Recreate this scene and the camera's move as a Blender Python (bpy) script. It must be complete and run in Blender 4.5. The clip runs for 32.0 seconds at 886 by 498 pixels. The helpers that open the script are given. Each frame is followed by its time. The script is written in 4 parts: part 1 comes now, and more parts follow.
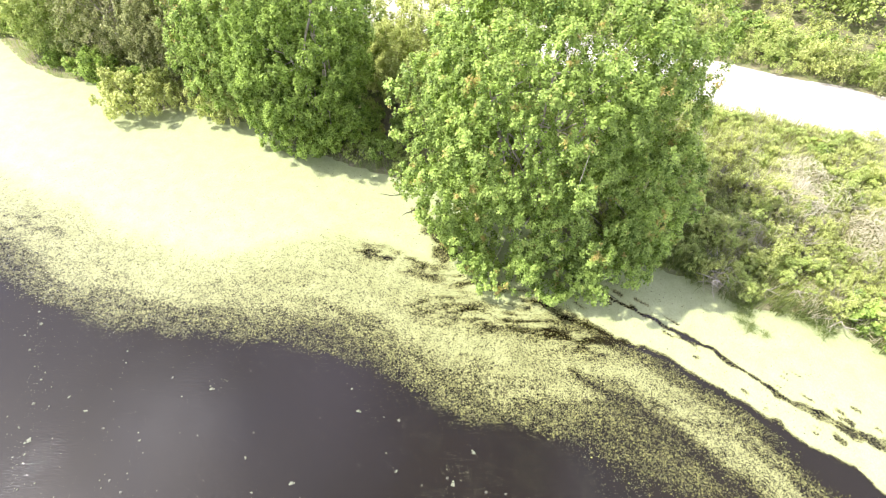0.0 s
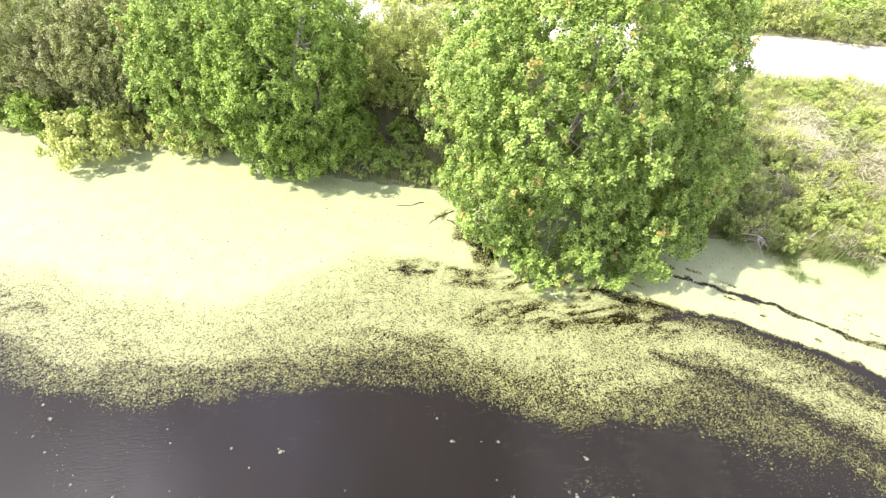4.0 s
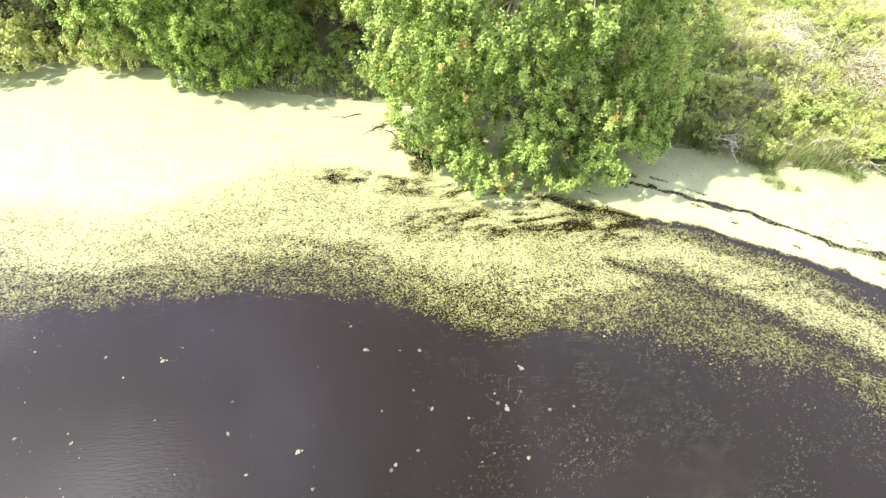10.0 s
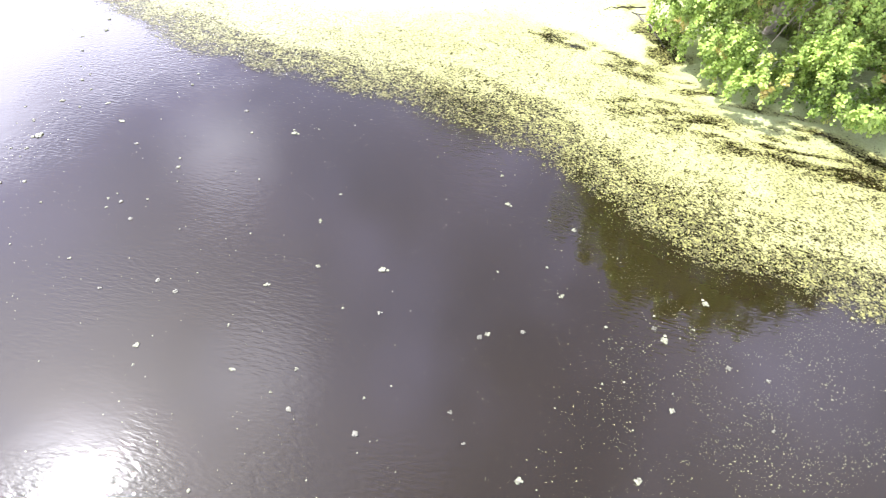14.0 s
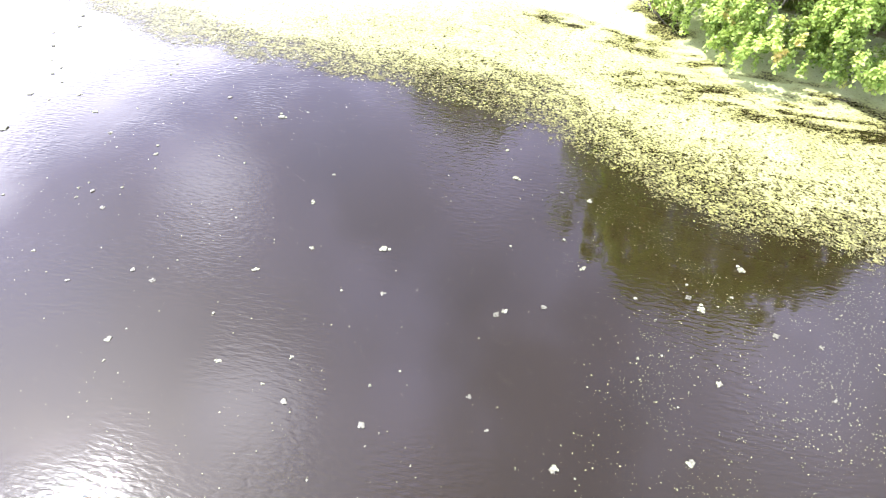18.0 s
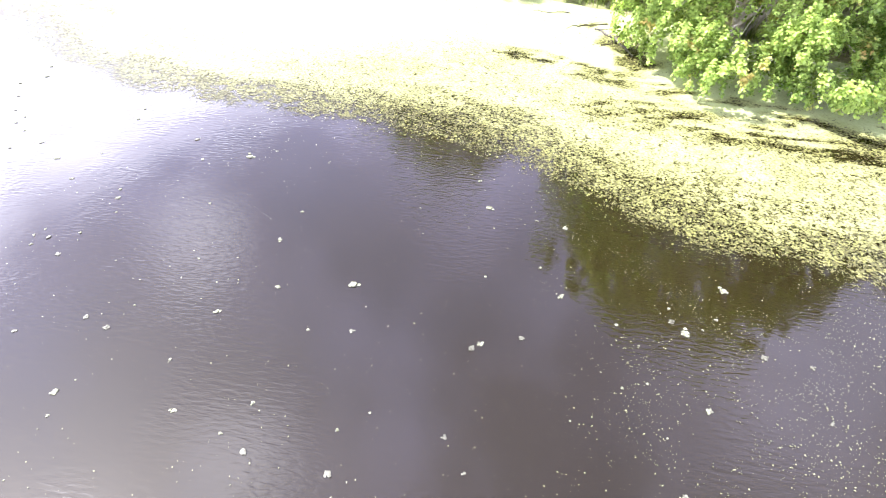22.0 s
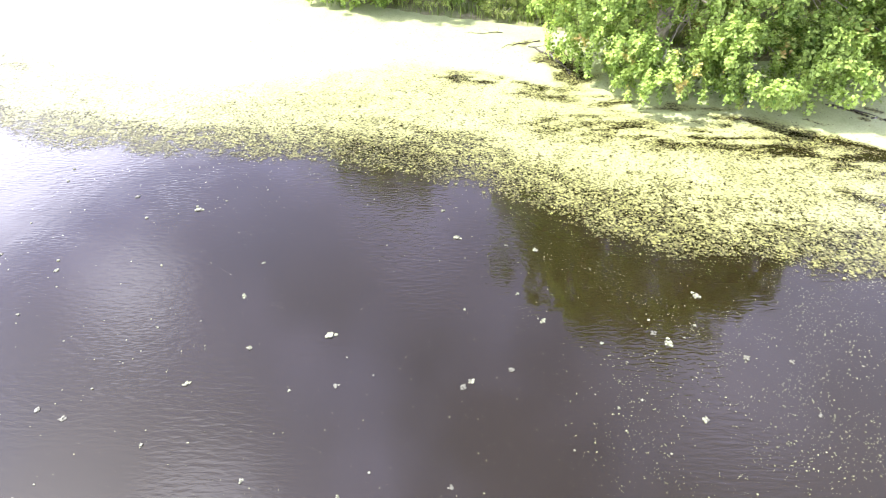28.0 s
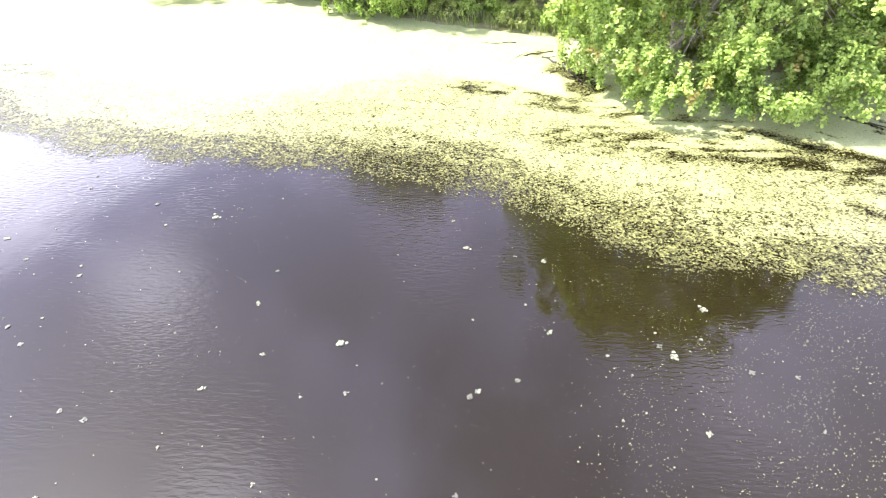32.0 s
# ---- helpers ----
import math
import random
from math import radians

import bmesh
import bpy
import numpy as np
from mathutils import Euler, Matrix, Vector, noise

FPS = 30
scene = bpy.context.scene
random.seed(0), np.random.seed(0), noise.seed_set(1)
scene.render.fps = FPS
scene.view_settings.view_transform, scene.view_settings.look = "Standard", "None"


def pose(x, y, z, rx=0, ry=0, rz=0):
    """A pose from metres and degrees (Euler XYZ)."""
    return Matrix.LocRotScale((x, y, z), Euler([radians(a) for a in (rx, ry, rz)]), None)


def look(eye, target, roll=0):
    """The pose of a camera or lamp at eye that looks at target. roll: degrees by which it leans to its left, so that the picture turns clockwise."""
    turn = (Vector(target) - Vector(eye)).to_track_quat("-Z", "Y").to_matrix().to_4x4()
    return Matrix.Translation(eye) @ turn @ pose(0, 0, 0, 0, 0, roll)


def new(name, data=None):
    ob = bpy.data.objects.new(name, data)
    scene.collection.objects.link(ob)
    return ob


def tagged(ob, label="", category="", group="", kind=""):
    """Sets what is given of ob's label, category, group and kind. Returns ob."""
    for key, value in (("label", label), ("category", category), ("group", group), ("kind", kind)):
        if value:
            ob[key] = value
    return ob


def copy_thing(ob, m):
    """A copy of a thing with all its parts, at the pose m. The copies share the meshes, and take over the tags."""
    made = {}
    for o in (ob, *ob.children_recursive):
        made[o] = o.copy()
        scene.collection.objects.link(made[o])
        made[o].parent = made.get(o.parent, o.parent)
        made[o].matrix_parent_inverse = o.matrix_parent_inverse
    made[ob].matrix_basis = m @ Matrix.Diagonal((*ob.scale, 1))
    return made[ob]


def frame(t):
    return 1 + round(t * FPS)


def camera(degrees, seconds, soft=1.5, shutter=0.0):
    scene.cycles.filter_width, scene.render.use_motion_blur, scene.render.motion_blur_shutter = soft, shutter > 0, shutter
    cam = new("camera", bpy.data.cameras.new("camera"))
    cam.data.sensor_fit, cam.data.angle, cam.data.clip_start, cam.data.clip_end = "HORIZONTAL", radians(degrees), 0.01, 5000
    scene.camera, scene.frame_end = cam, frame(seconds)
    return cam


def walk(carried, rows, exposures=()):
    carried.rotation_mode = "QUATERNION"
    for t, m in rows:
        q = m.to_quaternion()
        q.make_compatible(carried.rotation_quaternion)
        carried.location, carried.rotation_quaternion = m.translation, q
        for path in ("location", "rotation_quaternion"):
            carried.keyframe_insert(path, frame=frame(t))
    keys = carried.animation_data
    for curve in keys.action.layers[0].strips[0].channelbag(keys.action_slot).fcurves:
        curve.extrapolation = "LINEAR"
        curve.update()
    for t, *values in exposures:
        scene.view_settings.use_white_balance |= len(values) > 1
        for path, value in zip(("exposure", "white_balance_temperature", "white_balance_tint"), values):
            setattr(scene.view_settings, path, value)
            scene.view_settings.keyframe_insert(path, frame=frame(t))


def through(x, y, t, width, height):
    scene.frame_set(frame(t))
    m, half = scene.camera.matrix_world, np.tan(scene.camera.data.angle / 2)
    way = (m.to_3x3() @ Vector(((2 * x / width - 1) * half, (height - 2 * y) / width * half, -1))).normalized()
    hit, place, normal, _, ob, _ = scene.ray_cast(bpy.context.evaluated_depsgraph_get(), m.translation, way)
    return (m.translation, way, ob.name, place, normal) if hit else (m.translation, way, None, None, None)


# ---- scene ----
cam = camera(78.4, 32.0, soft=1.1)
PATH = [
    (0, (-0.58, 0.832, 18.728), (-0.562, 2.114, 17.193), 1.2),
    (0.5, (-1.327, 0.76, 18.64), (-1.296, 2.049, 17.111), 1.7),
    (1, (-2.023, 0.888, 18.532), (-2.001, 2.176, 17.003), 1.5),
    (1.5, (-2.948, 1.047, 18.173), (-2.92, 2.341, 16.648), 1.9),
    (2, (-3.56, 1.336, 17.797), (-3.504, 2.631, 16.274), 1.5),
    (2.5, (-4.232, 1.857, 17.708), (-3.974, 3.131, 16.188), 0.6),
    (4.5, (-5.238, 2.348, 17.548), (-4.955, 3.615, 16.026), 0.6),
    (5, (-4.06, 2.322, 17.782), (-3.783, 3.588, 16.258), 0.9),
    (5.5, (-3.274, 2.326, 17.882), (-2.999, 3.597, 16.363), 0.8),
    (6, (-2.901, 2.26, 17.931), (-2.622, 3.537, 16.417), 0.7),
    (6.5, (-2.779, 1.653, 17.821), (-2.493, 2.922, 16.303), 0.6),
    (7, (-2.807, 0.97, 17.232), (-2.516, 2.236, 15.711), 0.5),
    (7.5, (-2.931, 0.56, 16.491), (-2.641, 1.828, 14.972), 0.5),
    (8, (-3.038, 0.536, 15.738), (-2.749, 1.809, 14.222), 0.4),
    (8.5, (-3.12, 0.719, 15.066), (-2.83, 1.989, 13.548), 0.6),
    (9, (-3.12, 0.877, 14.425), (-2.827, 2.148, 12.908), 0.7),
    (9.5, (-3.041, 0.92, 13.932), (-2.752, 2.191, 12.415), 0.6),
    (10, (-2.963, 0.809, 13.343), (-2.681, 2.085, 11.828), 0.4),
    (10.5, (-2.936, 0.756, 12.515), (-2.662, 2.031, 10.999), 0.3),
    (11, (-2.883, 0.724, 11.61), (-2.622, 2.005, 10.097), 0.1),
    (11.5, (-2.962, 0.683, 10.72), (-2.731, 1.969, 9.206), 0.5),
    (12, (-3.002, 0.75, 10.028), (-3.117, 2.04, 8.505), 2.1),
    (12.5, (-2.89, 0.717, 9.664), (-3.217, 1.966, 8.137), 2.1),
    (13, (-2.818, 0.595, 9.251), (-3.199, 1.831, 7.726), 1.8),
    (13.5, (-2.688, 0.478, 8.65), (-3.054, 1.717, 7.123), 1.9),
    (14, (-2.522, 0.41, 8.341), (-2.86, 1.656, 6.814), 1.8),
    (14.5, (-2.529, 0.377, 8.17), (-2.852, 1.629, 6.644), 1.6),
    (15, (-2.698, 0.301, 7.964), (-3.008, 1.557, 6.438), 1.7),
    (15.5, (-2.85, 0.297, 7.633), (-3.149, 1.558, 6.11), 1.7),
    (17.5, (-2.822, 0.365, 7.101), (-3.144, 1.687, 5.634), 0.7),
    (18, (-2.771, 0.315, 7.009), (-3.097, 1.634, 5.542), 0.4),
    (18.5, (-2.782, 0.245, 6.927), (-3.102, 1.564, 5.458), 0.5),
    (19, (-2.85, 0.198, 6.844), (-3.169, 1.518, 5.376), 0.4),
    (19.5, (-2.893, 0.246, 6.776), (-3.217, 1.564, 5.307), 0.2),
    (20, (-2.794, 0.352, 6.717), (-3.127, 1.675, 5.255), -0.2),
    (20.5, (-2.698, 0.438, 6.702), (-3.023, 1.774, 5.25), -0.3),
    (21, (-2.597, 0.519, 6.673), (-2.914, 1.86, 5.223), -0.4),
    (21.5, (-2.567, 0.574, 6.667), (-2.879, 1.965, 5.265), -0.5),
    (22, (-2.512, 0.485, 6.607), (-2.824, 1.925, 5.255), -0.7),
    (22.5, (-2.495, 0.373, 6.626), (-2.805, 1.83, 5.292), -0.8),
    (23, (-2.496, 0.277, 6.657), (-2.786, 1.743, 5.328), -0.8),
    (23.5, (-2.489, 0.238, 6.687), (-2.756, 1.711, 5.361), -0.9),
    (24, (-2.486, 0.244, 6.719), (-2.715, 1.726, 5.395), -1.1),
    (24.5, (-2.438, 0.266, 6.754), (-2.599, 1.761, 5.435), -1.5),
    (26.5, (-2.561, 0.337, 6.613), (-2.684, 1.838, 5.297), -1.8),
    (27, (-2.692, 0.583, 6.676), (-2.813, 2.083, 5.359), -1.8),
    (27.5, (-2.833, 0.771, 6.711), (-2.946, 2.276, 5.398), -2.2),
    (28, (-3.008, 0.79, 6.719), (-3.13, 2.296, 5.409), -2.2),
    (28.5, (-3.098, 0.727, 6.716), (-3.235, 2.231, 5.405), -2.2),
    (29, (-3.13, 0.645, 6.706), (-3.275, 2.148, 5.395), -2.2),
    (29.5, (-3.119, 0.616, 6.731), (-3.27, 2.121, 5.423), -2.2),
    (30, (-3.078, 0.671, 6.79), (-3.223, 2.178, 5.482), -2.4),
    (30.5, (-3.052, 0.781, 6.915), (-3.201, 2.29, 5.611), -2.6),
    (31, (-3.008, 0.848, 6.976), (-3.174, 2.361, 5.679), -3.0),
    (31.5, (-2.965, 0.846, 6.99), (-3.14, 2.36, 5.693), -3.0),
    (32, (-2.918, 0.743, 6.931), (-3.092, 2.254, 5.633), -2.8),
]
EXPOSURES = [(0, 0.56, 6330, 12), (9, 0.67, 6330, 12), (10.5, 0.87, 6290, 12), (12, 1.13, 6200, 14), (14, 1.27, 6140, 14), (15, 1.42, 6140, 14), (18, 1.57, 6140, 14), (22, 1.55, 6140, 14), (27, 1.33, 6150, 13), (32, 1.28, 6150, 13)]
walk(cam, [(t, look(eye, target, roll)) for t, eye, target, roll in PATH], EXPOSURES)

# ---- sky, sun ----
SUN = Vector((-0.56, 0.09, 0.82)).normalized()
world = bpy.data.worlds.new("sky")
scene.world = world
world.use_nodes = True
wt = world.node_tree
wt.nodes.clear()
sky = wt.nodes.new("ShaderNodeTexSky")
sky.sky_type, sky.sun_disc = "NISHITA", False
sky.sun_elevation = math.asin(SUN.z)
sky.sun_rotation = math.atan2(SUN.x, SUN.y)
sky.air_density, sky.dust_density, sky.ozone_density = 1.0, 1.6, 1.5
coord = wt.nodes.new("ShaderNodeTexCoord")
cloud = wt.nodes.new("ShaderNodeTexNoise")
cloud.inputs["Scale"].default_value = 2.4
cloud.inputs["Detail"].default_value = 7.0
cloud.inputs["Roughness"].default_value = 0.55
ramp = wt.nodes.new("ShaderNodeValToRGB")
ramp.color_ramp.elements[0].position, ramp.color_ramp.elements[0].color = 0.47, (0, 0, 0, 1)
ramp.color_ramp.elements[1].position, ramp.color_ramp.elements[1].color = 0.68, (1, 1, 1, 1)
mixc = wt.nodes.new("ShaderNodeMix")
mixc.data_type = "RGBA"
mixc.inputs["B"].default_value = (8.5, 8.6, 13.0, 1)
# hazy brightness round the sun, a tight one and a wide one
aim = wt.nodes.new("ShaderNodeVectorMath")
aim.operation = "DOT_PRODUCT"
aim.inputs[1].default_value = SUN
off = wt.nodes.new("ShaderNodeMath")
off.operation = "SUBTRACT"
off.inputs[0].default_value = 1.0
wt.links.new(aim.outputs["Value"], off.inputs[1])
glows = []
for width, power in ((0.0028, 85.0), (0.05, 19.0)):
    e1 = wt.nodes.new("ShaderNodeMath")
    e1.operation = "MULTIPLY"
    e1.inputs[1].default_value = -1.0 / width
    wt.links.new(off.outputs[0], e1.inputs[0])
    e2 = wt.nodes.new("ShaderNodeMath")
    e2.operation = "EXPONENT"
    wt.links.new(e1.outputs[0], e2.inputs[0])
    e3 = wt.nodes.new("ShaderNodeMath")
    e3.operation = "MULTIPLY"
    e3.inputs[1].default_value = power
    wt.links.new(e2.outputs[0], e3.inputs[0])
    glows.append(e3.outputs[0])
both = wt.nodes.new("ShaderNodeMath")
both.operation = "ADD"
wt.links.new(glows[0], both.inputs[0])
wt.links.new(glows[1], both.inputs[1])
# white haze in the north that thickens towards the horizon; the south is clearer
height = wt.nodes.new("ShaderNodeSeparateXYZ")
wt.links.new(coord.outputs["Generated"], height.inputs[0])
h1 = wt.nodes.new("ShaderNodeMath")
h1.operation = "MULTIPLY"
h1.inputs[1].default_value = -2.8
wt.links.new(height.outputs["Z"], h1.inputs[0])
h2 = wt.nodes.new("ShaderNodeMath")
h2.operation = "EXPONENT"
wt.links.new(h1.outputs[0], h2.inputs[0])
h2b = wt.nodes.new("ShaderNodeMath")
h2b.operation = "MINIMUM"
h2b.inputs[1].default_value = 0.36
wt.links.new(h2.outputs[0], h2b.inputs[0])
h3 = wt.nodes.new("ShaderNodeMix")
h3.data_type, h3.blend_type = "RGBA", "ADD"
h3.inputs["A"].default_value = (0, 0, 0, 1)
h3.inputs["B"].default_value = (36.0, 33.0, 50.0, 1)
north = wt.nodes.new("ShaderNodeMapRange")
north.interpolation_type = "SMOOTHSTEP"
north.inputs["From Min"].default_value, north.inputs["From Max"].default_value = -0.3, 0.1
north.inputs["To Min"].default_value = 0.4
wt.links.new(height.outputs["Y"], north.inputs["Value"])
h2c = wt.nodes.new("ShaderNodeMath")
h2c.operation = "MULTIPLY"
wt.links.new(h2b.outputs[0], h2c.inputs[0])
wt.links.new(north.outputs["Result"], h2c.inputs[1])
wt.links.new(h2c.outputs[0], h3.inputs["Factor"])
veil = wt.nodes.new("ShaderNodeMix")
veil.data_type, veil.blend_type = "RGBA", "ADD"
veil.inputs["Factor"].default_value = 1.0
wt.links.new(h3.outputs["Result"], veil.inputs["A"])
wt.links.new(both.outputs[0], veil.inputs["B"])


def sky_math(op, a, b=0.0, clamp=False):
    n_ = wt.nodes.new("ShaderNodeMath")
    n_.operation, n_.use_clamp = op, clamp
    for sock, v_ in zip(n_.inputs, (a, b)):
        if isinstance(v_, (int, float)):
            sock.default_value = v_
        else:
            wt.links.new(v_, sock)
    return n_.outputs[0]


# a bright white bank of cloud over the northern horizon, a little higher towards the sun
ragged = wt.nodes.new("ShaderNodeTexNoise")
ragged.inputs["Scale"].default_value = 3.2
ragged.inputs["Detail"].default_value = 6.0
wt.links.new(coord.outputs["Generated"], ragged.inputs["Vector"])
west = sky_math("MULTIPLY", sky_math("MAXIMUM", sky_math("SUBTRACT", -0.5, height.outputs["X"]), 0.0), 0.3)
top = sky_math("ADD", sky_math("ADD", west, 0.43), sky_math("MULTIPLY", sky_math("SUBTRACT", ragged.outputs["Fac"], 0.5), 0.16))
bank = sky_math("MULTIPLY", sky_math("MULTIPLY", sky_math("SUBTRACT", sky_math("ADD", top, 0.045), height.outputs["Z"]), 11.0, True), north.outputs["Result"])
# thin high cloud in the east, two small bright clouds high in the west
east = sky_math("MULTIPLY", sky_math("SUBTRACT", sky_math("ADD", height.outputs["X"], sky_math("MULTIPLY", ragged.outputs["Fac"], 0.2)), 0.27), 6.0, True)
puffs = sky_math("ADD", bank, sky_math("MULTIPLY", sky_math("MULTIPLY", east, north.outputs["Result"]), 0.13))
for way_, width, power in (((-0.548, 0.582, 0.602), 0.0032, 0.58), ((-0.413, 0.338, 0.846), 0.0042, 0.46)):
    d_ = wt.nodes.new("ShaderNodeVectorMath")
    d_.operation = "DOT_PRODUCT"
    d_.inputs[1].default_value = Vector(way_).normalized()
    wt.links.new(coord.outputs["Generated"], d_.inputs[0])
    near_ = sky_math("EXPONENT", sky_math("MULTIPLY", sky_math("SUBTRACT", d_.outputs["Value"], 1.0), 1.0 / width))
    soft_ = sky_math("MULTIPLY", sky_math("SUBTRACT", sky_math("MULTIPLY", near_, sky_math("ADD", ragged.outputs["Fac"], 0.8)), 0.18), power)
    puffs = sky_math("ADD", puffs, sky_math("MAXIMUM", soft_, 0.0))
cloudy = wt.nodes.new("ShaderNodeMix")
cloudy.data_type, cloudy.blend_type = "RGBA", "ADD"
cloudy.clamp_factor = False
cloudy.inputs["B"].default_value = (25.5, 25.0, 25.5, 1)
wt.links.new(puffs, cloudy.inputs["Factor"])
wt.links.new(veil.outputs["Result"], cloudy.inputs["A"])
hazy = wt.nodes.new("ShaderNodeMix")
hazy.data_type, hazy.blend_type = "RGBA", "ADD"
hazy.inputs["Factor"].default_value = 1.0
bgd = wt.nodes.new("ShaderNodeBackground")
bgd.inputs["Strength"].default_value = 0.074
wout = wt.nodes.new("ShaderNodeOutputWorld")
wt.links.new(coord.outputs["Generated"], cloud.inputs["Vector"])
wt.links.new(cloud.outputs["Fac"], ramp.inputs["Fac"])
wt.links.new(ramp.outputs["Color"], mixc.inputs["Factor"])
wt.links.new(sky.outputs["Color"], mixc.inputs["A"])
wt.links.new(coord.outputs["Generated"], aim.inputs[0])
wt.links.new(mixc.outputs["Result"], hazy.inputs["A"])
wt.links.new(cloudy.outputs["Result"], hazy.inputs["B"])
wt.links.new(hazy.outputs["Result"], bgd.inputs["Color"])
wt.links.new(bgd.outputs["Background"], wout.inputs["Surface"])

sun = new("sun", bpy.data.lights.new("sun", "SUN"))
sun.data.energy, sun.data.angle, sun.data.color = 5.0, radians(0.55), (1.0, 0.95, 0.86)
sun.matrix_world = look(SUN * 200, (0, 0, 0))


# ---- materials ----
class Mat:
    """A node material with short calls for the common nodes."""

    def __init__(self, name):
        self.m = bpy.data.materials.new(name)
        self.m.use_nodes = True
        self.t = self.m.node_tree
        self.p = self.t.nodes["Principled BSDF"]
        self.out = self.t.nodes["Material Output"]

    def node(self, kind, **values):
        n = self.t.nodes.new(kind)
        for k, v in values.items():
            n.inputs[k.replace("_", " ")].default_value = v
        return n

    def link(self, a, b):
        self.t.links.new(a, b)

    def where(self):
        return self.node("ShaderNodeTexCoord").outputs["Object"]

    def place(self):
        return self.node("ShaderNodeNewGeometry").outputs["Position"]

    def noise(self, scale, detail=4.0, rough=0.55, vec=None, distort=0.0):
        n = self.node("ShaderNodeTexNoise", Scale=scale, Detail=detail, Roughness=rough, Distortion=distort)
        self.link(vec if vec is not None else self.place(), n.inputs["Vector"])
        return n.outputs["Fac"]

    def ramp(self, fac, *stops):
        r = self.node("ShaderNodeValToRGB")
        e = r.color_ramp.elements
        while len(e) < len(stops):
            e.new(0.5)
        for el, (pos, col) in zip(e, stops):
            el.position = pos
            el.color = (*col, 1) if len(col) == 3 else col
        self.link(fac, r.inputs["Fac"])
        return r.outputs["Color"]

    def mix(self, fac, a, b, mode="MIX"):
        n = self.t.nodes.new("ShaderNodeMix")
        n.data_type, n.blend_type = "RGBA", mode
        for sock, v in ((n.inputs["Factor"], fac), (n.inputs["A"], a), (n.inputs["B"], b)):
            if isinstance(v, (int, float)):
                sock.default_value = v
            elif isinstance(v, tuple):
                sock.default_value = (*v, 1)
            else:
                self.link(v, sock)
        return n.outputs["Result"]

    def math(self, op, a, b=0.0, clamp=False):
        n = self.t.nodes.new("ShaderNodeMath")
        n.operation, n.use_clamp = op, clamp
        for sock, v in zip(n.inputs, (a, b)):
            if isinstance(v, (int, float)):
                sock.default_value = v
            else:
                self.link(v, sock)
        return n.outputs[0]

    def bump(self, height, strength=0.3, dist=0.02):
        n = self.node("ShaderNodeBump", Strength=strength, Distance=dist)
        self.link(height, n.inputs["Height"])
        self.link(n.outputs["Normal"], self.p.inputs["Normal"])
        return n


def leaf_material(name, dark, light, odd, rough=0.5, through=0.23, odd_share=0.04):
    """Foliage: each leaf its own shade, boughs varied, a few turned leaves, some light passing through."""
    k = Mat(name)
    isl = k.node("ShaderNodeNewGeometry").outputs["Random Per Island"]
    big = k.noise(0.55, 2.0)
    # paler tuft ends: sunlit tops painted into the leaf colour, with new growth
    sunlit = k.node("ShaderNodeAttribute")
    sunlit.attribute_name = "tip"
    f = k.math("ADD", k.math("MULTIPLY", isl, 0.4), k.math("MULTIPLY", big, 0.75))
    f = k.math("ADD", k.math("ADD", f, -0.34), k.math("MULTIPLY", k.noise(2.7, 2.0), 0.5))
    f = k.math("ADD", f, k.math("MULTIPLY", sunlit.outputs["Fac"], 0.55))
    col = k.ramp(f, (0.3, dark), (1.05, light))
    turned = k.ramp(k.math("ADD", k.math("MULTIPLY", isl, 0.04), k.noise(1.3, 2.0)), (0.74 - odd_share, (0, 0, 0)), (0.80 - odd_share, (1, 1, 1)))
    col = k.mix(k.math("MULTIPLY", turned, 0.6), col, odd)
    k.link(col, k.p.inputs["Base Color"])
    k.p.inputs["Roughness"].default_value = rough
    k.p.inputs["Specular IOR Level"].default_value = 0.2
    tr = k.node("ShaderNodeBsdfTranslucent")
    k.link(k.mix(0.55, col, tuple(min(1, c * f_) for c, f_ in zip(light, (1.5, 1.55, 0.8)))), tr.inputs["Color"])
    mx = k.node("ShaderNodeMixShader", Fac=through)
    k.link(k.p.outputs["BSDF"], mx.inputs[1])
    k.link(tr.outputs["BSDF"], mx.inputs[2])
    k.link(mx.outputs["Shader"], k.out.inputs["Surface"])
    return k.m


M = {}
M["maple_leaf"] = leaf_material("maple_leaf", (0.025, 0.075, 0.01), (0.48, 0.61, 0.155), (0.58, 0.32, 0.13), through=0.25, odd_share=0.085)
M["dark_leaf"] = leaf_material("dark_leaf", (0.028, 0.078, 0.012), (0.4, 0.53, 0.11), (0.42, 0.45, 0.16), odd_share=0.04)
M["grey_leaf"] = leaf_material("grey_leaf", (0.08, 0.105, 0.03), (0.41, 0.43, 0.17), (0.5, 0.44, 0.27), odd_share=0.12)
M["shrub_leaf"] = leaf_material("shrub_leaf", (0.15, 0.225, 0.048), (0.56, 0.63, 0.2), (0.52, 0.46, 0.25), odd_share=0.1)
M["yellow_leaf"] = leaf_material("yellow_leaf", (0.21, 0.26, 0.06), (0.64, 0.68, 0.24), (0.55, 0.5, 0.28), odd_share=0.08)
M["reed_leaf"] = leaf_material("reed_leaf", (0.1, 0.15, 0.04), (0.38, 0.41, 0.15), (0.34, 0.29, 0.17), odd_share=0.12)

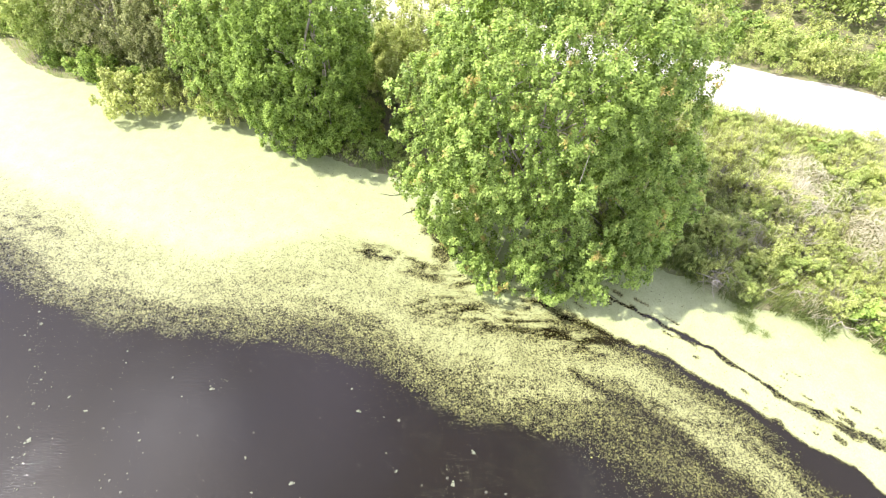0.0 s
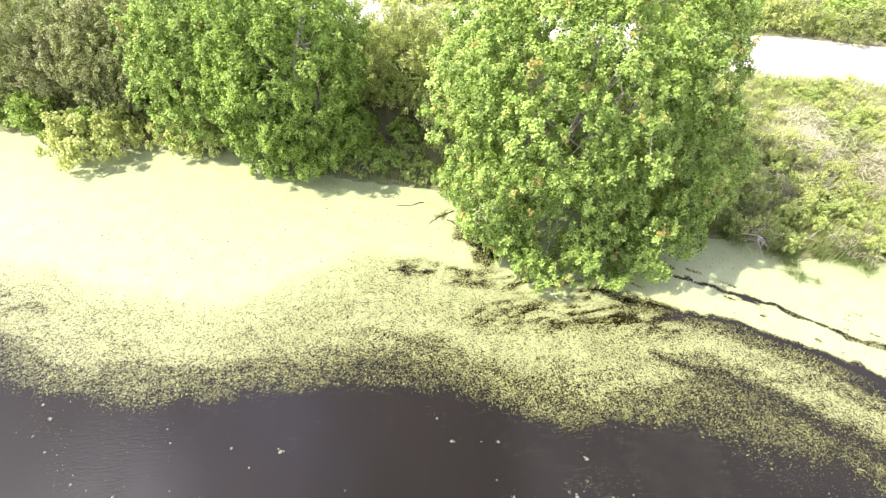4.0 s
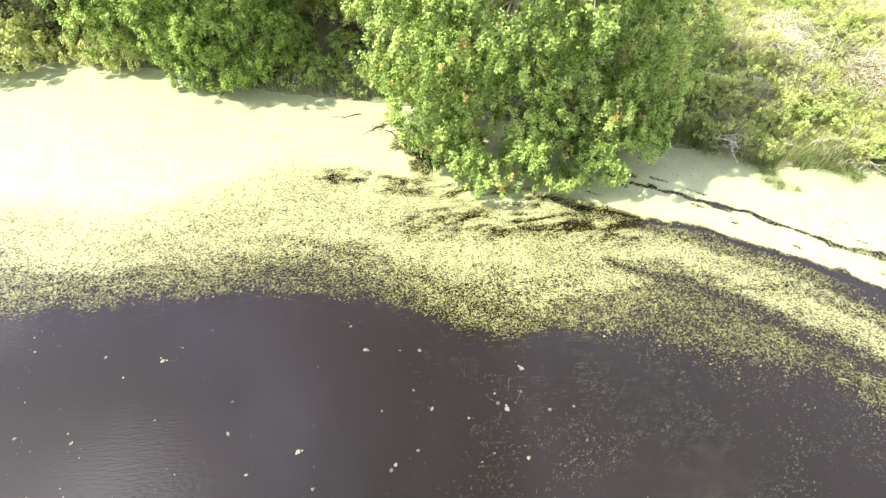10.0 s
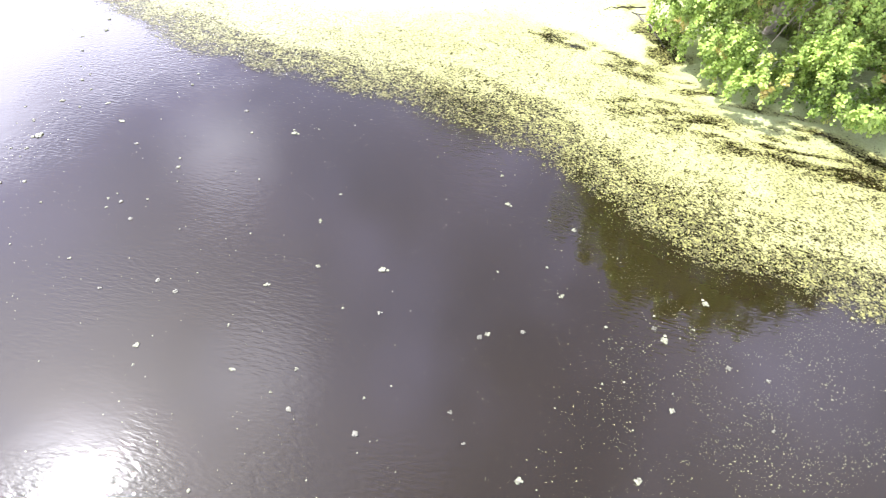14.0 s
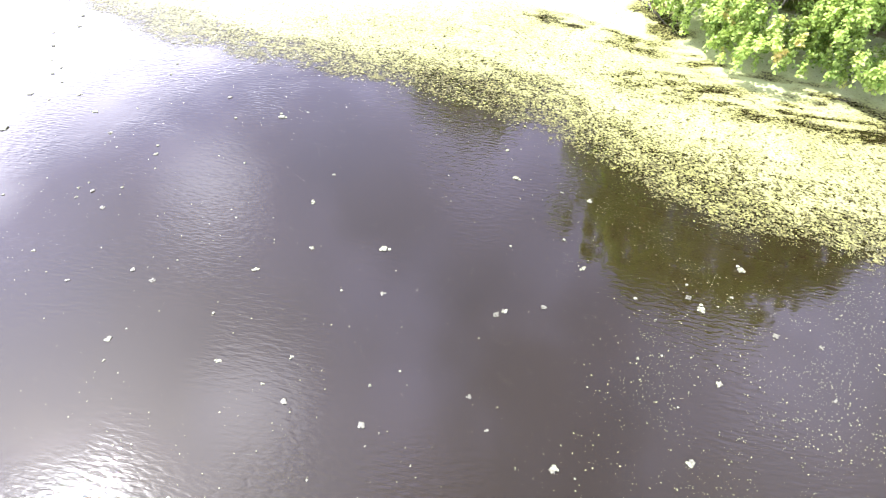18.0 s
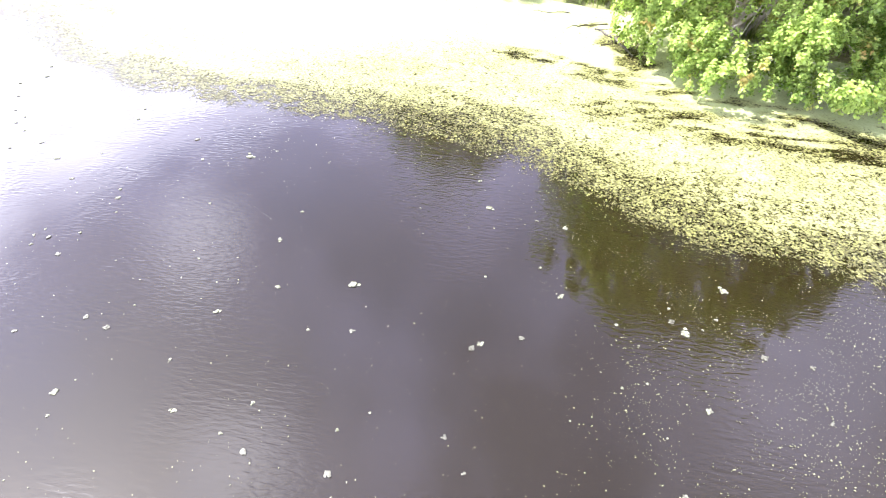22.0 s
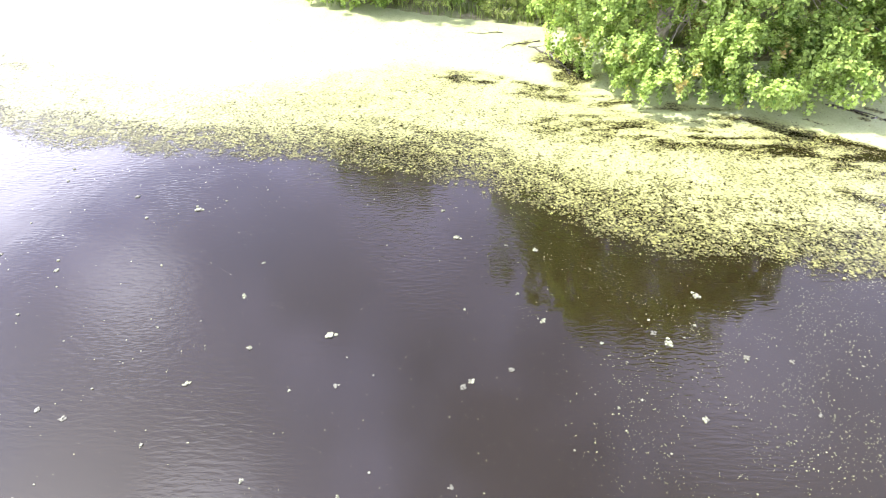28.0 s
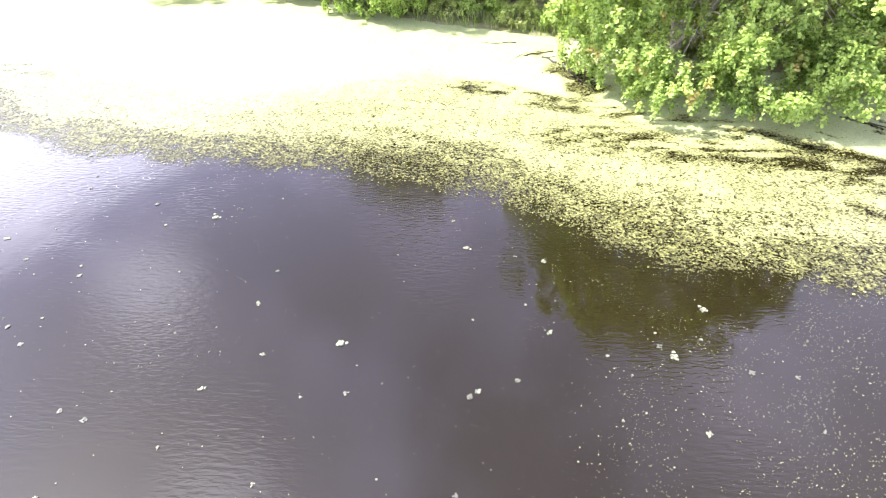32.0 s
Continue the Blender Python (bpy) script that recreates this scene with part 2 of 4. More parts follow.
M["straw"] = leaf_material("straw", (0.4, 0.4, 0.18), (0.76, 0.71, 0.46), (0.6, 0.5, 0.34), odd_share=0.15)
M["dry_stem"] = leaf_material("dry_stem", (0.5, 0.45, 0.3), (0.76, 0.71, 0.53), (0.4, 0.36, 0.28), odd_share=0.1)
k = Mat("bark")
k.link(k.ramp(k.noise(9, 6), (0.3, (0.3, 0.26, 0.2)), (0.7, (0.56, 0.5, 0.41))), k.p.inputs["Base Color"])
k.p.inputs["Roughness"].default_value = 0.9
k.bump(k.noise(30, 4), 0.6, 0.02)
M["bark"] = k.m
k = Mat("dead_wood")
k.link(k.ramp(k.noise(7, 5), (0.3, (0.34, 0.3, 0.22)), (0.7, (0.6, 0.55, 0.44))), k.p.inputs["Base Color"])
k.p.inputs["Roughness"].default_value = 0.85
M["dead_wood"] = k.m
k = Mat("wet_wood")
k.link(k.ramp(k.noise(8, 5), (0.3, (0.025, 0.02, 0.015)), (0.75, (0.09, 0.075, 0.05))), k.p.inputs["Base Color"])
k.p.inputs["Roughness"].default_value = 0.5
M["wet_wood"] = k.m

k = Mat("pond_water")
k.link(k.ramp(k.noise(0.25, 3), (0.3, (0.0122, 0.009, 0.0034)), (0.7, (0.0162, 0.0117, 0.0046))), k.p.inputs["Base Color"])
k.p.inputs["Roughness"].default_value = 0.035
k.p.inputs["IOR"].default_value = 1.56
patch = k.ramp(k.noise(0.3, 2.0), (0.42, (0.12, 0.12, 0.12)), (0.6, (1, 1, 1)))
stretch = k.node("ShaderNodeMapping", Scale=(0.5, 1.6, 1.0), Rotation=(0, 0, 0.2))
k.link(k.place(), stretch.inputs["Vector"])
ripple = k.math("MULTIPLY", k.noise(11.0, 2.0, 0.45, stretch.outputs["Vector"], 0.5), patch)
k.bump(k.math("ADD", ripple, k.math("MULTIPLY", k.noise(1.6, 2.0), 0.2)), 0.36, 0.015)
M["water"] = k.m

k = Mat("duckweed")
at = k.node("ShaderNodeAttribute")
at.attribute_name = "cover"
cover = at.outputs["Fac"]
vor = k.node("ShaderNodeTexVoronoi", Scale=28.0)
k.link(k.place(), vor.inputs["Vector"])
fleck = k.node("ShaderNodeSeparateColor")
k.link(vor.outputs["Color"], fleck.inputs["Color"])
grain = k.math("ADD", k.math("MULTIPLY", fleck.outputs["Red"], 0.34), k.math("ADD", k.math("MULTIPLY", k.noise(11.0, 4.0, 0.72), 0.78), k.math("MULTIPLY", k.noise(3.6, 3.0), 0.42)))
margin = k.math("SUBTRACT", k.math("ADD", k.math("MULTIPLY", cover, 1.12), -0.1), k.math("ADD", k.math("MULTIPLY", grain, 1.25), -0.435))
there = k.ramp(k.math("ADD", margin, 0.5), (0.2, (0, 0, 0)), (0.38, (1, 1, 1)))
upper = k.ramp(k.math("ADD", margin, 0.5), (0.48, (0, 0, 0)), (0.62, (1, 1, 1)))
tone = k.math("ADD", k.math("MULTIPLY", fleck.outputs["Green"], 0.35), k.math("MULTIPLY", k.noise(1.3, 4.0), 0.65))
sunk_weed = k.ramp(tone, (0.25, (0.12, 0.122, 0.03)), (0.75, (0.28, 0.28, 0.08)))
thin_weed = k.ramp(tone, (0.25, (0.2, 0.205, 0.072)), (0.75, (0.38, 0.39, 0.165)))
thin_weed = k.mix(k.ramp(cover, (0.4, (0, 0, 0)), (0.6, (1, 1, 1))), sunk_weed, thin_weed)
thick_weed = k.ramp(tone, (0.2, (0.33, 0.37, 0.165)), (0.8, (0.48, 0.52, 0.265)))
weed = k.mix(k.ramp(cover, (0.66, (0, 0, 0)), (0.95, (1, 1, 1))), thin_weed, thick_weed)
weed = k.mix(upper, k.ramp(tone, (0.2, (0.032, 0.03, 0.009)), (0.8, (0.1, 0.096, 0.03))), weed)
k.link(weed, k.p.inputs["Base Color"])
k.p.inputs["Roughness"].default_value = 0.55
k.p.inputs["Specular IOR Level"].default_value = 0.38
k.bump(k.math("ADD", k.noise(60, 3), fleck.outputs["Blue"]), 0.5, 0.006)
clear = k.node("ShaderNodeBsdfTransparent")
mx = k.node("ShaderNodeMixShader")
k.link(there, mx.inputs[0])
k.link(clear.outputs["BSDF"], mx.inputs[1])
k.link(k.p.outputs["BSDF"], mx.inputs[2])
k.link(mx.outputs["Shader"], k.out.inputs["Surface"])
M["duckweed"] = k.m

k = Mat("floating_scum")
k.link(k.ramp(k.noise(30, 4), (0.35, (0.12, 0.13, 0.07)), (0.65, (0.3, 0.31, 0.21))), k.p.inputs["Base Color"])
k.p.inputs["Roughness"].default_value = 0.6
M["scum"] = k.m
k = Mat("murky_leaf")
k.link(k.ramp(k.noise(30, 4), (0.3, (0.06, 0.06, 0.04)), (0.7, (0.15, 0.15, 0.11))), k.p.inputs["Base Color"])
k.p.inputs["Roughness"].default_value = 0.5
M["murky"] = k.m
k = Mat("weed_fleck")
isl = k.node("ShaderNodeNewGeometry").outputs["Random Per Island"]
k.link(k.ramp(isl, (0.1, (0.1, 0.11, 0.045)), (0.9, (0.36, 0.37, 0.2))), k.p.inputs["Base Color"])
k.p.inputs["Roughness"].default_value = 0.5
M["fleck"] = k.m
k = Mat("weed_raft")
isl = k.node("ShaderNodeNewGeometry").outputs["Random Per Island"]
k.link(k.ramp(isl, (0.1, (0.09, 0.095, 0.024)), (0.9, (0.28, 0.285, 0.085))), k.p.inputs["Base Color"])
k.p.inputs["Roughness"].default_value = 0.55
M["raft"] = k.m

k = Mat("bank_soil")
g = k.noise(1.1, 6, 0.65)
grass = k.ramp(k.noise(14, 5, 0.7), (0.3, (0.12, 0.15, 0.045)), (0.7, (0.3, 0.33, 0.13)))
soil = k.ramp(k.noise(6, 5), (0.3, (0.19, 0.165, 0.09)), (0.7, (0.36, 0.32, 0.19)))
k.link(k.mix(k.ramp(g, (0.4, (0, 0, 0)), (0.6, (1, 1, 1))), soil, grass), k.p.inputs["Base Color"])
k.p.inputs["Roughness"].default_value = 0.95
k.bump(k.noise(12, 6), 0.8, 0.08)
M["soil"] = k.m
k = Mat("sandy_track")
sand = k.ramp(k.noise(3, 8, 0.7), (0.3, (0.5, 0.45, 0.37)), (0.7, (0.68, 0.64, 0.56)))
k.link(sand, k.p.inputs["Base Color"])
k.p.inputs["Roughness"].default_value = 0.95
k.bump(k.noise(25, 6), 0.5, 0.03)
M["sand"] = k.m


# ---- mesh helpers ----
def mesh_object(name, verts, faces, material, parent=None, label="", smooth=False):
    me = bpy.data.meshes.new(name)
    me.from_pydata([tuple(v) for v in verts], [], [tuple(f) for f in faces])
    if smooth:
        me.shade_smooth()
    me.materials.append(material)
    ob = new(name, me)
    if parent:
        ob.parent = parent
    if label:
        ob["label"] = label
    return ob


def fast_mesh(name, verts, quads, material, parent=None):
    """A mesh of equal quads or triangles from arrays."""
    me = bpy.data.meshes.new(name)
    n, side = quads.shape
    me.vertices.add(len(verts))
    me.vertices.foreach_set("co", np.ascontiguousarray(verts, dtype=np.float32).ravel())
    me.loops.add(n * side)
    me.loops.foreach_set("vertex_index", np.ascontiguousarray(quads, dtype=np.int32).ravel())
    me.polygons.add(n)
    me.polygons.foreach_set("loop_start", np.arange(0, n * side, side, dtype=np.int32))
    me.update(calc_edges=True)
    me.materials.append(material)
    ob = new(name, me)
    if parent:
        ob.parent = parent
    return ob


def part(name, bm, material, parent, label=""):
    me = bpy.data.meshes.new(name)
    bm.to_mesh(me)
    bm.free()
    me.materials.append(material)
    ob = new(name, me)
    ob.parent = parent
    if label:
        ob["label"] = label
    return ob


def unit(v):
    return v / np.maximum(np.linalg.norm(v, axis=-1, keepdims=True), 1e-9)


def leaf_arrays(rng, base, way, face, length, width):
    """Folded, pointed leaves: four corners each."""
    side = unit(np.cross(way, face))
    nrm = unit(np.cross(side, way))
    L, W = length[:, None], width[:, None]
    mid = base + way * L * 0.45
    droop = -nrm * L * rng.uniform(0.0, 0.25, (len(base), 1))
    v = np.stack([base, mid + side * W / 2 + nrm * W * 0.16, base + way * L + droop, mid - side * W / 2 + nrm * W * 0.16], 1)
    n = len(base)
    i = np.arange(n)[:, None] * 4
    tri = np.concatenate([i + [0, 1, 2], i + [0, 2, 3]], 0)
    return v.reshape(-1, 3), tri


def tufts(rng, at_, out, count, radius, length):
    """Leaves round the ends of twigs. at_: ends; out: the way that each twig points."""
    n = len(at_)
    c = np.repeat(at_, count, 0)
    o = np.repeat(out, count, 0)
    d = unit(rng.normal(size=(n * count, 3)) + o * 0.75)
    base = c + d * radius * rng.uniform(0.1, 0.75, (n * count, 1)) * np.array([0.75, 0.75, 1.35])
    face = unit(d * 0.9 + o * 0.3 + np.array([0, 0, 0.8]) + rng.normal(size=base.shape) * 0.35)
    way = unit(np.cross(face, rng.normal(size=d.shape)) + d * 0.45)
    ln = length * rng.uniform(0.65, 1.25, n * count)
    v, t = leaf_arrays(rng, base, way, face, ln, ln * rng.uniform(0.7, 0.95, n * count))
    # 0 to 1 towards the tuft's upper end, for its painted lit top and new growth
    sunlit = np.clip(0.5 + 0.75 * (d * o).sum(1), 0, 1) ** 2 * np.repeat(rng.uniform(0.25, 1.0, n), count)
    return v, t, np.repeat(sunlit, 4)


def tube(bm, pts, radii, sides=7):
    """A tapered limb along points, closed at its end."""
    rings = []
    for i, p in enumerate(pts):
        p = Vector(p)
        d = (Vector(pts[min(i + 1, len(pts) - 1)]) - Vector(pts[max(i - 1, 0)])).normalized()
        a = d.orthogonal().normalized()
        b = d.cross(a)
        rings.append([bm.verts.new(p + (a * math.cos(t) + b * math.sin(t)) * radii[i]) for t in (2 * math.pi * j / sides for j in range(sides))])
    for r, s in zip(rings, rings[1:]):
        best = min(range(sides), key=lambda o: (r[0].co - s[o].co).length)
        for j in range(sides):
            bm.faces.new((r[j], r[(j + 1) % sides], s[(j + 1 + best) % sides], s[(j + best) % sides]))
    bm.faces.new(rings[-1])
    return rings


def bent(rng, a, b, steps, sway):
    a, b = np.array(a, float), np.array(b, float)
    out = []
    for i in range(steps + 1):
        f = i / steps
        p = a + (b - a) * f + rng.normal(size=3) * sway * math.sin(math.pi * f)
        out.append(tuple(p))
    return out


# ---- the plan: shore, weed edge, road ----
SHORE = np.array([(-90, 80), (-60, 60), (-40, 44), (-29.3, 34.2), (-26, 31.2), (-23.6, 29.8), (-21, 29.2), (-19, 26.7), (-16.7, 26.5), (-14.9, 27.3), (-13.2, 26.1), (-11, 25.5), (-9, 24.3), (-7, 23.2), (-5.2, 22.2), (-3.3, 21.5), (-1.5, 20.8), (0, 20.2), (2.5, 19.0), (5, 17.8), (7.8, 16.3), (9.8, 15.3), (11.3, 14.8), (12, 13.7), (14, 13.4), (15.9, 12.9), (17, 11.7), (20, 9.5), (26, 6), (40, -2), (80, -20)])
EDGE = np.array([(-90, 80), (-50, 36), (-35, 24), (-26, 18), (-19.3, 14.9), (-16.1, 13.2), (-13.5, 12.3), (-11, 11.9), (-8.8, 11.7), (-6.7, 11.6), (-4.3, 11.0), (-2.2, 10.2), (-0.4, 9.2), (1.2, 8.4), (3, 8.2), (4.6, 7.7), (6.2, 6.7), (8.3, 5.5), (9.7, 3.5), (13, -1), (18, -8), (40, -32), (80, -60)])
CHANNEL = np.array([(3.4, 13.8), (5.4, 12.5), (6.3, 12.0), (8.2, 11.0), (9.7, 9.9), (11, 8.8), (12.3, 7.6), (13.8, 6.2), (17, 2.6), (24, -5)])
LANE = np.array([(4.6, 10.4), (5.9, 9.5), (7.8, 8.2), (9.0, 6.8), (10.4, 5.2), (12.0, 3.0), (15.0, -1.5)])
CRACK = np.array([(6.2, 14.3), (7.0, 13.7), (8.25, 12.7), (9.1, 12.1), (10.15, 11.5), (11.2, 10.5), (12.1, 9.6), (12.9, 8.85), (13.8, 8.35), (15.1, 7.7), (18, 6), (26, 2)])


def along(line, x, y):
    """Distance from a polyline and how far along it, from 0 to 1."""
    best = np.full(np.shape(x), 1e9)
    run = np.zeros(np.shape(x))
    seg = np.linalg.norm(np.diff(line, axis=0), axis=1)
    total, gone = seg.sum(), 0.0
    for (ax, ay), (bx, by), ln in zip(line[:-1], line[1:], seg):
        f = np.clip(((x - ax) * (bx - ax) + (y - ay) * (by - ay)) / ln**2, 0, 1)
        d = np.hypot(x - ax - f * (bx - ax), y - ay - f * (by - ay))
        near = d < best
        best = np.where(near, d, best)
        run = np.where(near, (gone + f * ln) / total, run)
        gone += ln
    return best, run


def inland(x, y):
    """Metres inland of the shore; minus: out on the water."""
    side = np.sign(y - np.interp(x, SHORE[:, 0], SHORE[:, 1]))
    return side * along(SHORE, x, y)[0]


def into_weed(x, y):
    side = np.sign(y - np.interp(x, EDGE[:, 0], EDGE[:, 1]))
    return side * along(EDGE, x, y)[0]


def smooth(x, a, b):
    t = np.clip((x - a) / np.maximum(b - a, 1e-6), 0, 1)
    return t * t * (3 - 2 * t)


def wavy(x, y, scale, seed, octaves=4):
    """Smooth value noise in numpy, about 0 to 1."""
    out, amp, tot = 0.0, 1.0, 0.0
    for o in range(octaves):
        u, v = x * scale * 2**o, y * scale * 2**o
        iu, iv = np.floor(u).astype(int), np.floor(v).astype(int)
        fu, fv = u - iu, v - iv
        fu, fv = fu * fu * (3 - 2 * fu), fv * fv * (3 - 2 * fv)

        def h(a, b):
            n = (a * 374761393 + b * 668265263 + (seed + o) * 974711) & 0x7FFFFFFF
            n = ((n ^ (n >> 13)) * 1274126177) & 0x7FFFFFFF
            return ((n ^ (n >> 16)) & 0xFFFF) / 65535.0

        val = (h(iu, iv) * (1 - fu) + h(iu + 1, iv) * fu) * (1 - fv) + (h(iu, iv + 1) * (1 - fu) + h(iu + 1, iv + 1) * fu) * fv
        out, tot, amp = out + amp * val, tot + amp, amp * 0.55
    return out / tot


ROAD_A, ROAD_B = np.array((-40.0, 50.3)), np.array((60.0, 9.0))


def from_road(x, y):
    d = (ROAD_B - ROAD_A) / np.linalg.norm(ROAD_B - ROAD_A)
    return (x - ROAD_A[0]) * -d[1] + (y - ROAD_A[1]) * d[0]


def ground_z(x, y):
    d = inland(x, y)
    z = np.where(d > 0, 0.06 + 1.25 * smooth(d, 0.2, 7.5), -0.9 * smooth(-d, 0.0, 3.0) + 0.06 * (1 - smooth(-d, 0, 0.4)))
    rough = (wavy(x, y, 0.6, 3) - 0.5) * 0.25 * smooth(d, 0.5, 3)
    return z + rough * smooth(np.abs(from_road(x, y)), 2.2, 3.6)


def cover_at(x, y):
    """How thickly duckweed covers the water, 0 to 1."""
    d = into_weed(x, y) + (wavy(x, y, 0.5, 11, 3) - 0.5) * 1.1 + (wavy(x, y, 2.2, 12, 2) - 0.5) * 0.4
    d = d * np.interp(x, [-20, -10, -5, -1, 3.5, 6, 9], [1.5, 1.5, 1.05, 1.2, 1.2, 1.0, 1.0]) + 0.55 * smooth(x, -5, -1) * (1 - smooth(x, 3.5, 6)) * smooth(d, -0.2, 0.4)
    c = np.interp(d, [-0.7, -0.2, 0.2, 0.9, 1.5, 2.2, 3.0, 4.5, 6.0, 7.5], [0.0, 0.17, 0.35, 0.42, 0.5, 0.61, 0.68, 0.71, 0.79, 1.0])
    # long streaks that run with the edge
    s = wavy(x * 0.35 + 0.2 * y, d * 2.1, 1.0, 21, 4)
    c -= smooth(x, 1.5, 7) * smooth(s, 0.42, 0.8) * 0.19 * smooth(d, 0.6, 1.6) * (1 - smooth(d, 5.0, 6.5))
    s2 = wavy(x * 0.5 + 0.3 * y, d * 1.3, 1.0, 25, 4)
    c -= (smooth(s2, 0.4, 0.8) - 0.3) * 0.1 * smooth(d, 0.2, 1.0) * (1 - smooth(d, 3.0, 5.0))
    whole = c
    for line, lo, hi, n, amount in ((((-0.9, 13.3), (2.3, 12.75), (5.9, 11.7)), 0.0, 1.15, 31, 0.52), (((-3.8, 16.3), (0, 14.9), (3.6, 13.7)), 0.0, 0.9, 32, 0.5), (((-20.5, 17.9), (-18.4, 17.6)), 0.0, 1.3, 34, 0.26)):
        e = along(np.array(line, float), x, y)[0]
        c -= (1 - smooth(e, lo, hi)) * amount * smooth(wavy(x * 0.8 + 0.2 * y, y * 2.4, 2.2, n, 4), 0.3, 0.75) * smooth(c, 0.0, 0.8)
    c = np.maximum(c, 0.46 * smooth(whole, 0.4, 0.6))
    bx, by = x + (wavy(x, y, 0.9, 61, 3) - 0.5) * 0.5 + (wavy(x * 0.8 + y * 0.6, y * 0.8 - x * 0.6, 2.3, 63, 3) - 0.5) * 0.2, y + (wavy(x, y, 0.9, 62, 3) - 0.5) * 0.5 + (wavy(x * 0.8 + y * 0.6, y * 0.8 - x * 0.6, 2.3, 64, 3) - 0.5) * 0.2
    e, run = along(CHANNEL, bx, by)
    half = np.interp(run, [0, 0.15, 0.3, 0.5, 0.65, 1], [0.0, 0.05, 0.1, 0.26, 0.75, 2.0]) * (0.6 + 0.8 * wavy(x, y, 1.1, 41, 3))
    fade = np.interp(run, [0, 0.1, 0.2, 0.45, 1], [0.2, 0.7, 1.6, 2.2, 3.0]) * (0.35 + 1.3 * wavy(x * 0.5 + 0.4 * y, e * 2.2, 1.0, 47, 3))
    film = 0.62 * (1 - smooth(run, 0.3, 0.45)) * smooth(e, half * 0.4, half * 1.3)
    c *= np.maximum(0.08, film) + (1 - np.maximum(0.08, film)) * smooth(e, half * 0.7, half + fade) ** 1.15
    # a second lane of dark water that winds through the streaks
    e2, run2 = along(LANE, bx, by)
    half2 = np.interp(run2, [0, 0.2, 0.6, 1], [0.0, 0.05, 0.16, 0.5]) * (0.3 + 1.3 * wavy(x, y, 1.3, 45, 3))
    c *= 0.58 + 0.42 * smooth(e2 + (s - 0.5) * 0.5, half2 * 0.3, half2 * 1.2 + 0.35)
    # thick weed between channel and bank
    bank = (by - np.interp(bx, CHANNEL[:, 0], CHANNEL[:, 1]) > 0) & (x > 3.2)
    c = np.where(bank, np.maximum(c, smooth(e, half * 0.8, half * 1.0 + 0.2 + 0.6 * (1 - smooth(run, 0.0, 0.12)))), c)
    e, run = along(CRACK, bx, by)
    half = np.interp(run, [0, 0.25, 0.5, 1], [0.035, 0.08, 0.18, 0.4]) * (0.3 + 1.2 * wavy(x, y, 1.7, 43, 3))
    crack = smooth(e, half * 0.2, half * 2.2)
    off_crack = e
    c *= np.maximum(crack, 0.32 * smooth(wavy(x, y, 2.2, 44, 4), 0.42, 0.75) + 0.1 + 0.25 * smooth(run, 0.2, 0.45))
    # wet hollows and torn places near the maple
    for hx, hy, hr, n in ((-0.6, 17.6, 0.75, 71), (-0.1, 16.4, 0.7, 72), (-1.4, 18.9, 0.5, 73)):
        e = np.hypot(x - hx, (y - hy) * 0.8) + (wavy(x, y, 1.6, n, 4) - 0.5) * 1.3
        c *= 0.45 + 0.55 * smooth(e, hr * 0.35, hr * 1.1)
    # short dark dashes in the strip between channel and crack
    dash = smooth(wavy(0.9 * x - 0.8 * y, 2.8 * x + 3.2 * y, 1.0, 46, 2), 0.74, 0.8) * bank
    c *= 1 - 0.5 * dash * (1 - smooth(off_crack, 1.0, 1.6))
    return np.clip(c, 0, 1)


# ---- ground, water, weed, road ----
def axis_steps(lo, hi, step, far):
    fine = np.arange(lo, hi + step, step)
    grow = step * 1.35 ** np.arange(1, 60)
    out = np.cumsum(grow)
    out = out[out < far]
    return np.concatenate([lo - out[::-1], fine, fine[-1] + out])


gx, gy = axis_steps(-45, 45, 0.45, 1500), axis_steps(-14, 60, 0.45, 1500)
X, Y = np.meshgrid(gx, gy)
Z = ground_z(X, Y)
# far banks close the pond behind and beside
hem = np.maximum(np.maximum(np.abs(X) - 75, -Y - 55), 0)
Z = np.where(hem > 0, np.maximum(Z, 0.05 * np.minimum(hem, 40) - 0.9), Z)
nx, ny = len(gx), len(gy)
idx = (np.arange(ny - 1)[:, None] * nx + np.arange(nx - 1)).ravel()
quads = np.stack([idx, idx + 1, idx + nx + 1, idx + nx], 1)
ground = fast_mesh("ground", np.stack([X, Y, Z], -1).reshape(-1, 3), quads, M["soil"])
tagged(ground, "green and brown overgrown earth bank", "ground", kind="structure")

water = mesh_object("water", [(-110, -90, 0), (110, -90, 0), (110, 90, 0), (-110, 90, 0)], [(0, 1, 2, 3)], M["water"])
tagged(water, "dark brown still pond water with faint ripples", "water", kind="structure")

wx, wy = np.arange(-42, 20, 0.08), np.arange(-5, 44, 0.08)
X, Y = np.meshgrid(wx, wy)
C = cover_at(X, Y)
C = np.where(inland(X, Y) > 0.5, 0, C)
nx, ny = len(wx), len(wy)
idx = (np.arange(ny - 1)[:, None] * nx + np.arange(nx - 1)).ravel()
quads = np.stack([idx, idx + 1, idx + nx + 1, idx + nx], 1)
keep = C.ravel()[quads].max(1) > 0.03
quads = quads[keep]
used, inv = np.unique(quads, return_inverse=True)
V = np.stack([X.ravel(), Y.ravel(), np.full(X.size, 0.006)], 1)[used]
V[:, 2] += 0.012 * C.ravel()[used] * wavy(V[:, 0], V[:, 1], 2.0, 51, 2)
mat_ob = fast_mesh("duckweed_mat", V, inv.reshape(-1, 4), M["duckweed"])
cov = mat_ob.data.attributes.new("cover", "FLOAT", "POINT")
cov.data.foreach_set("value", C.ravel()[used].astype(np.float32))
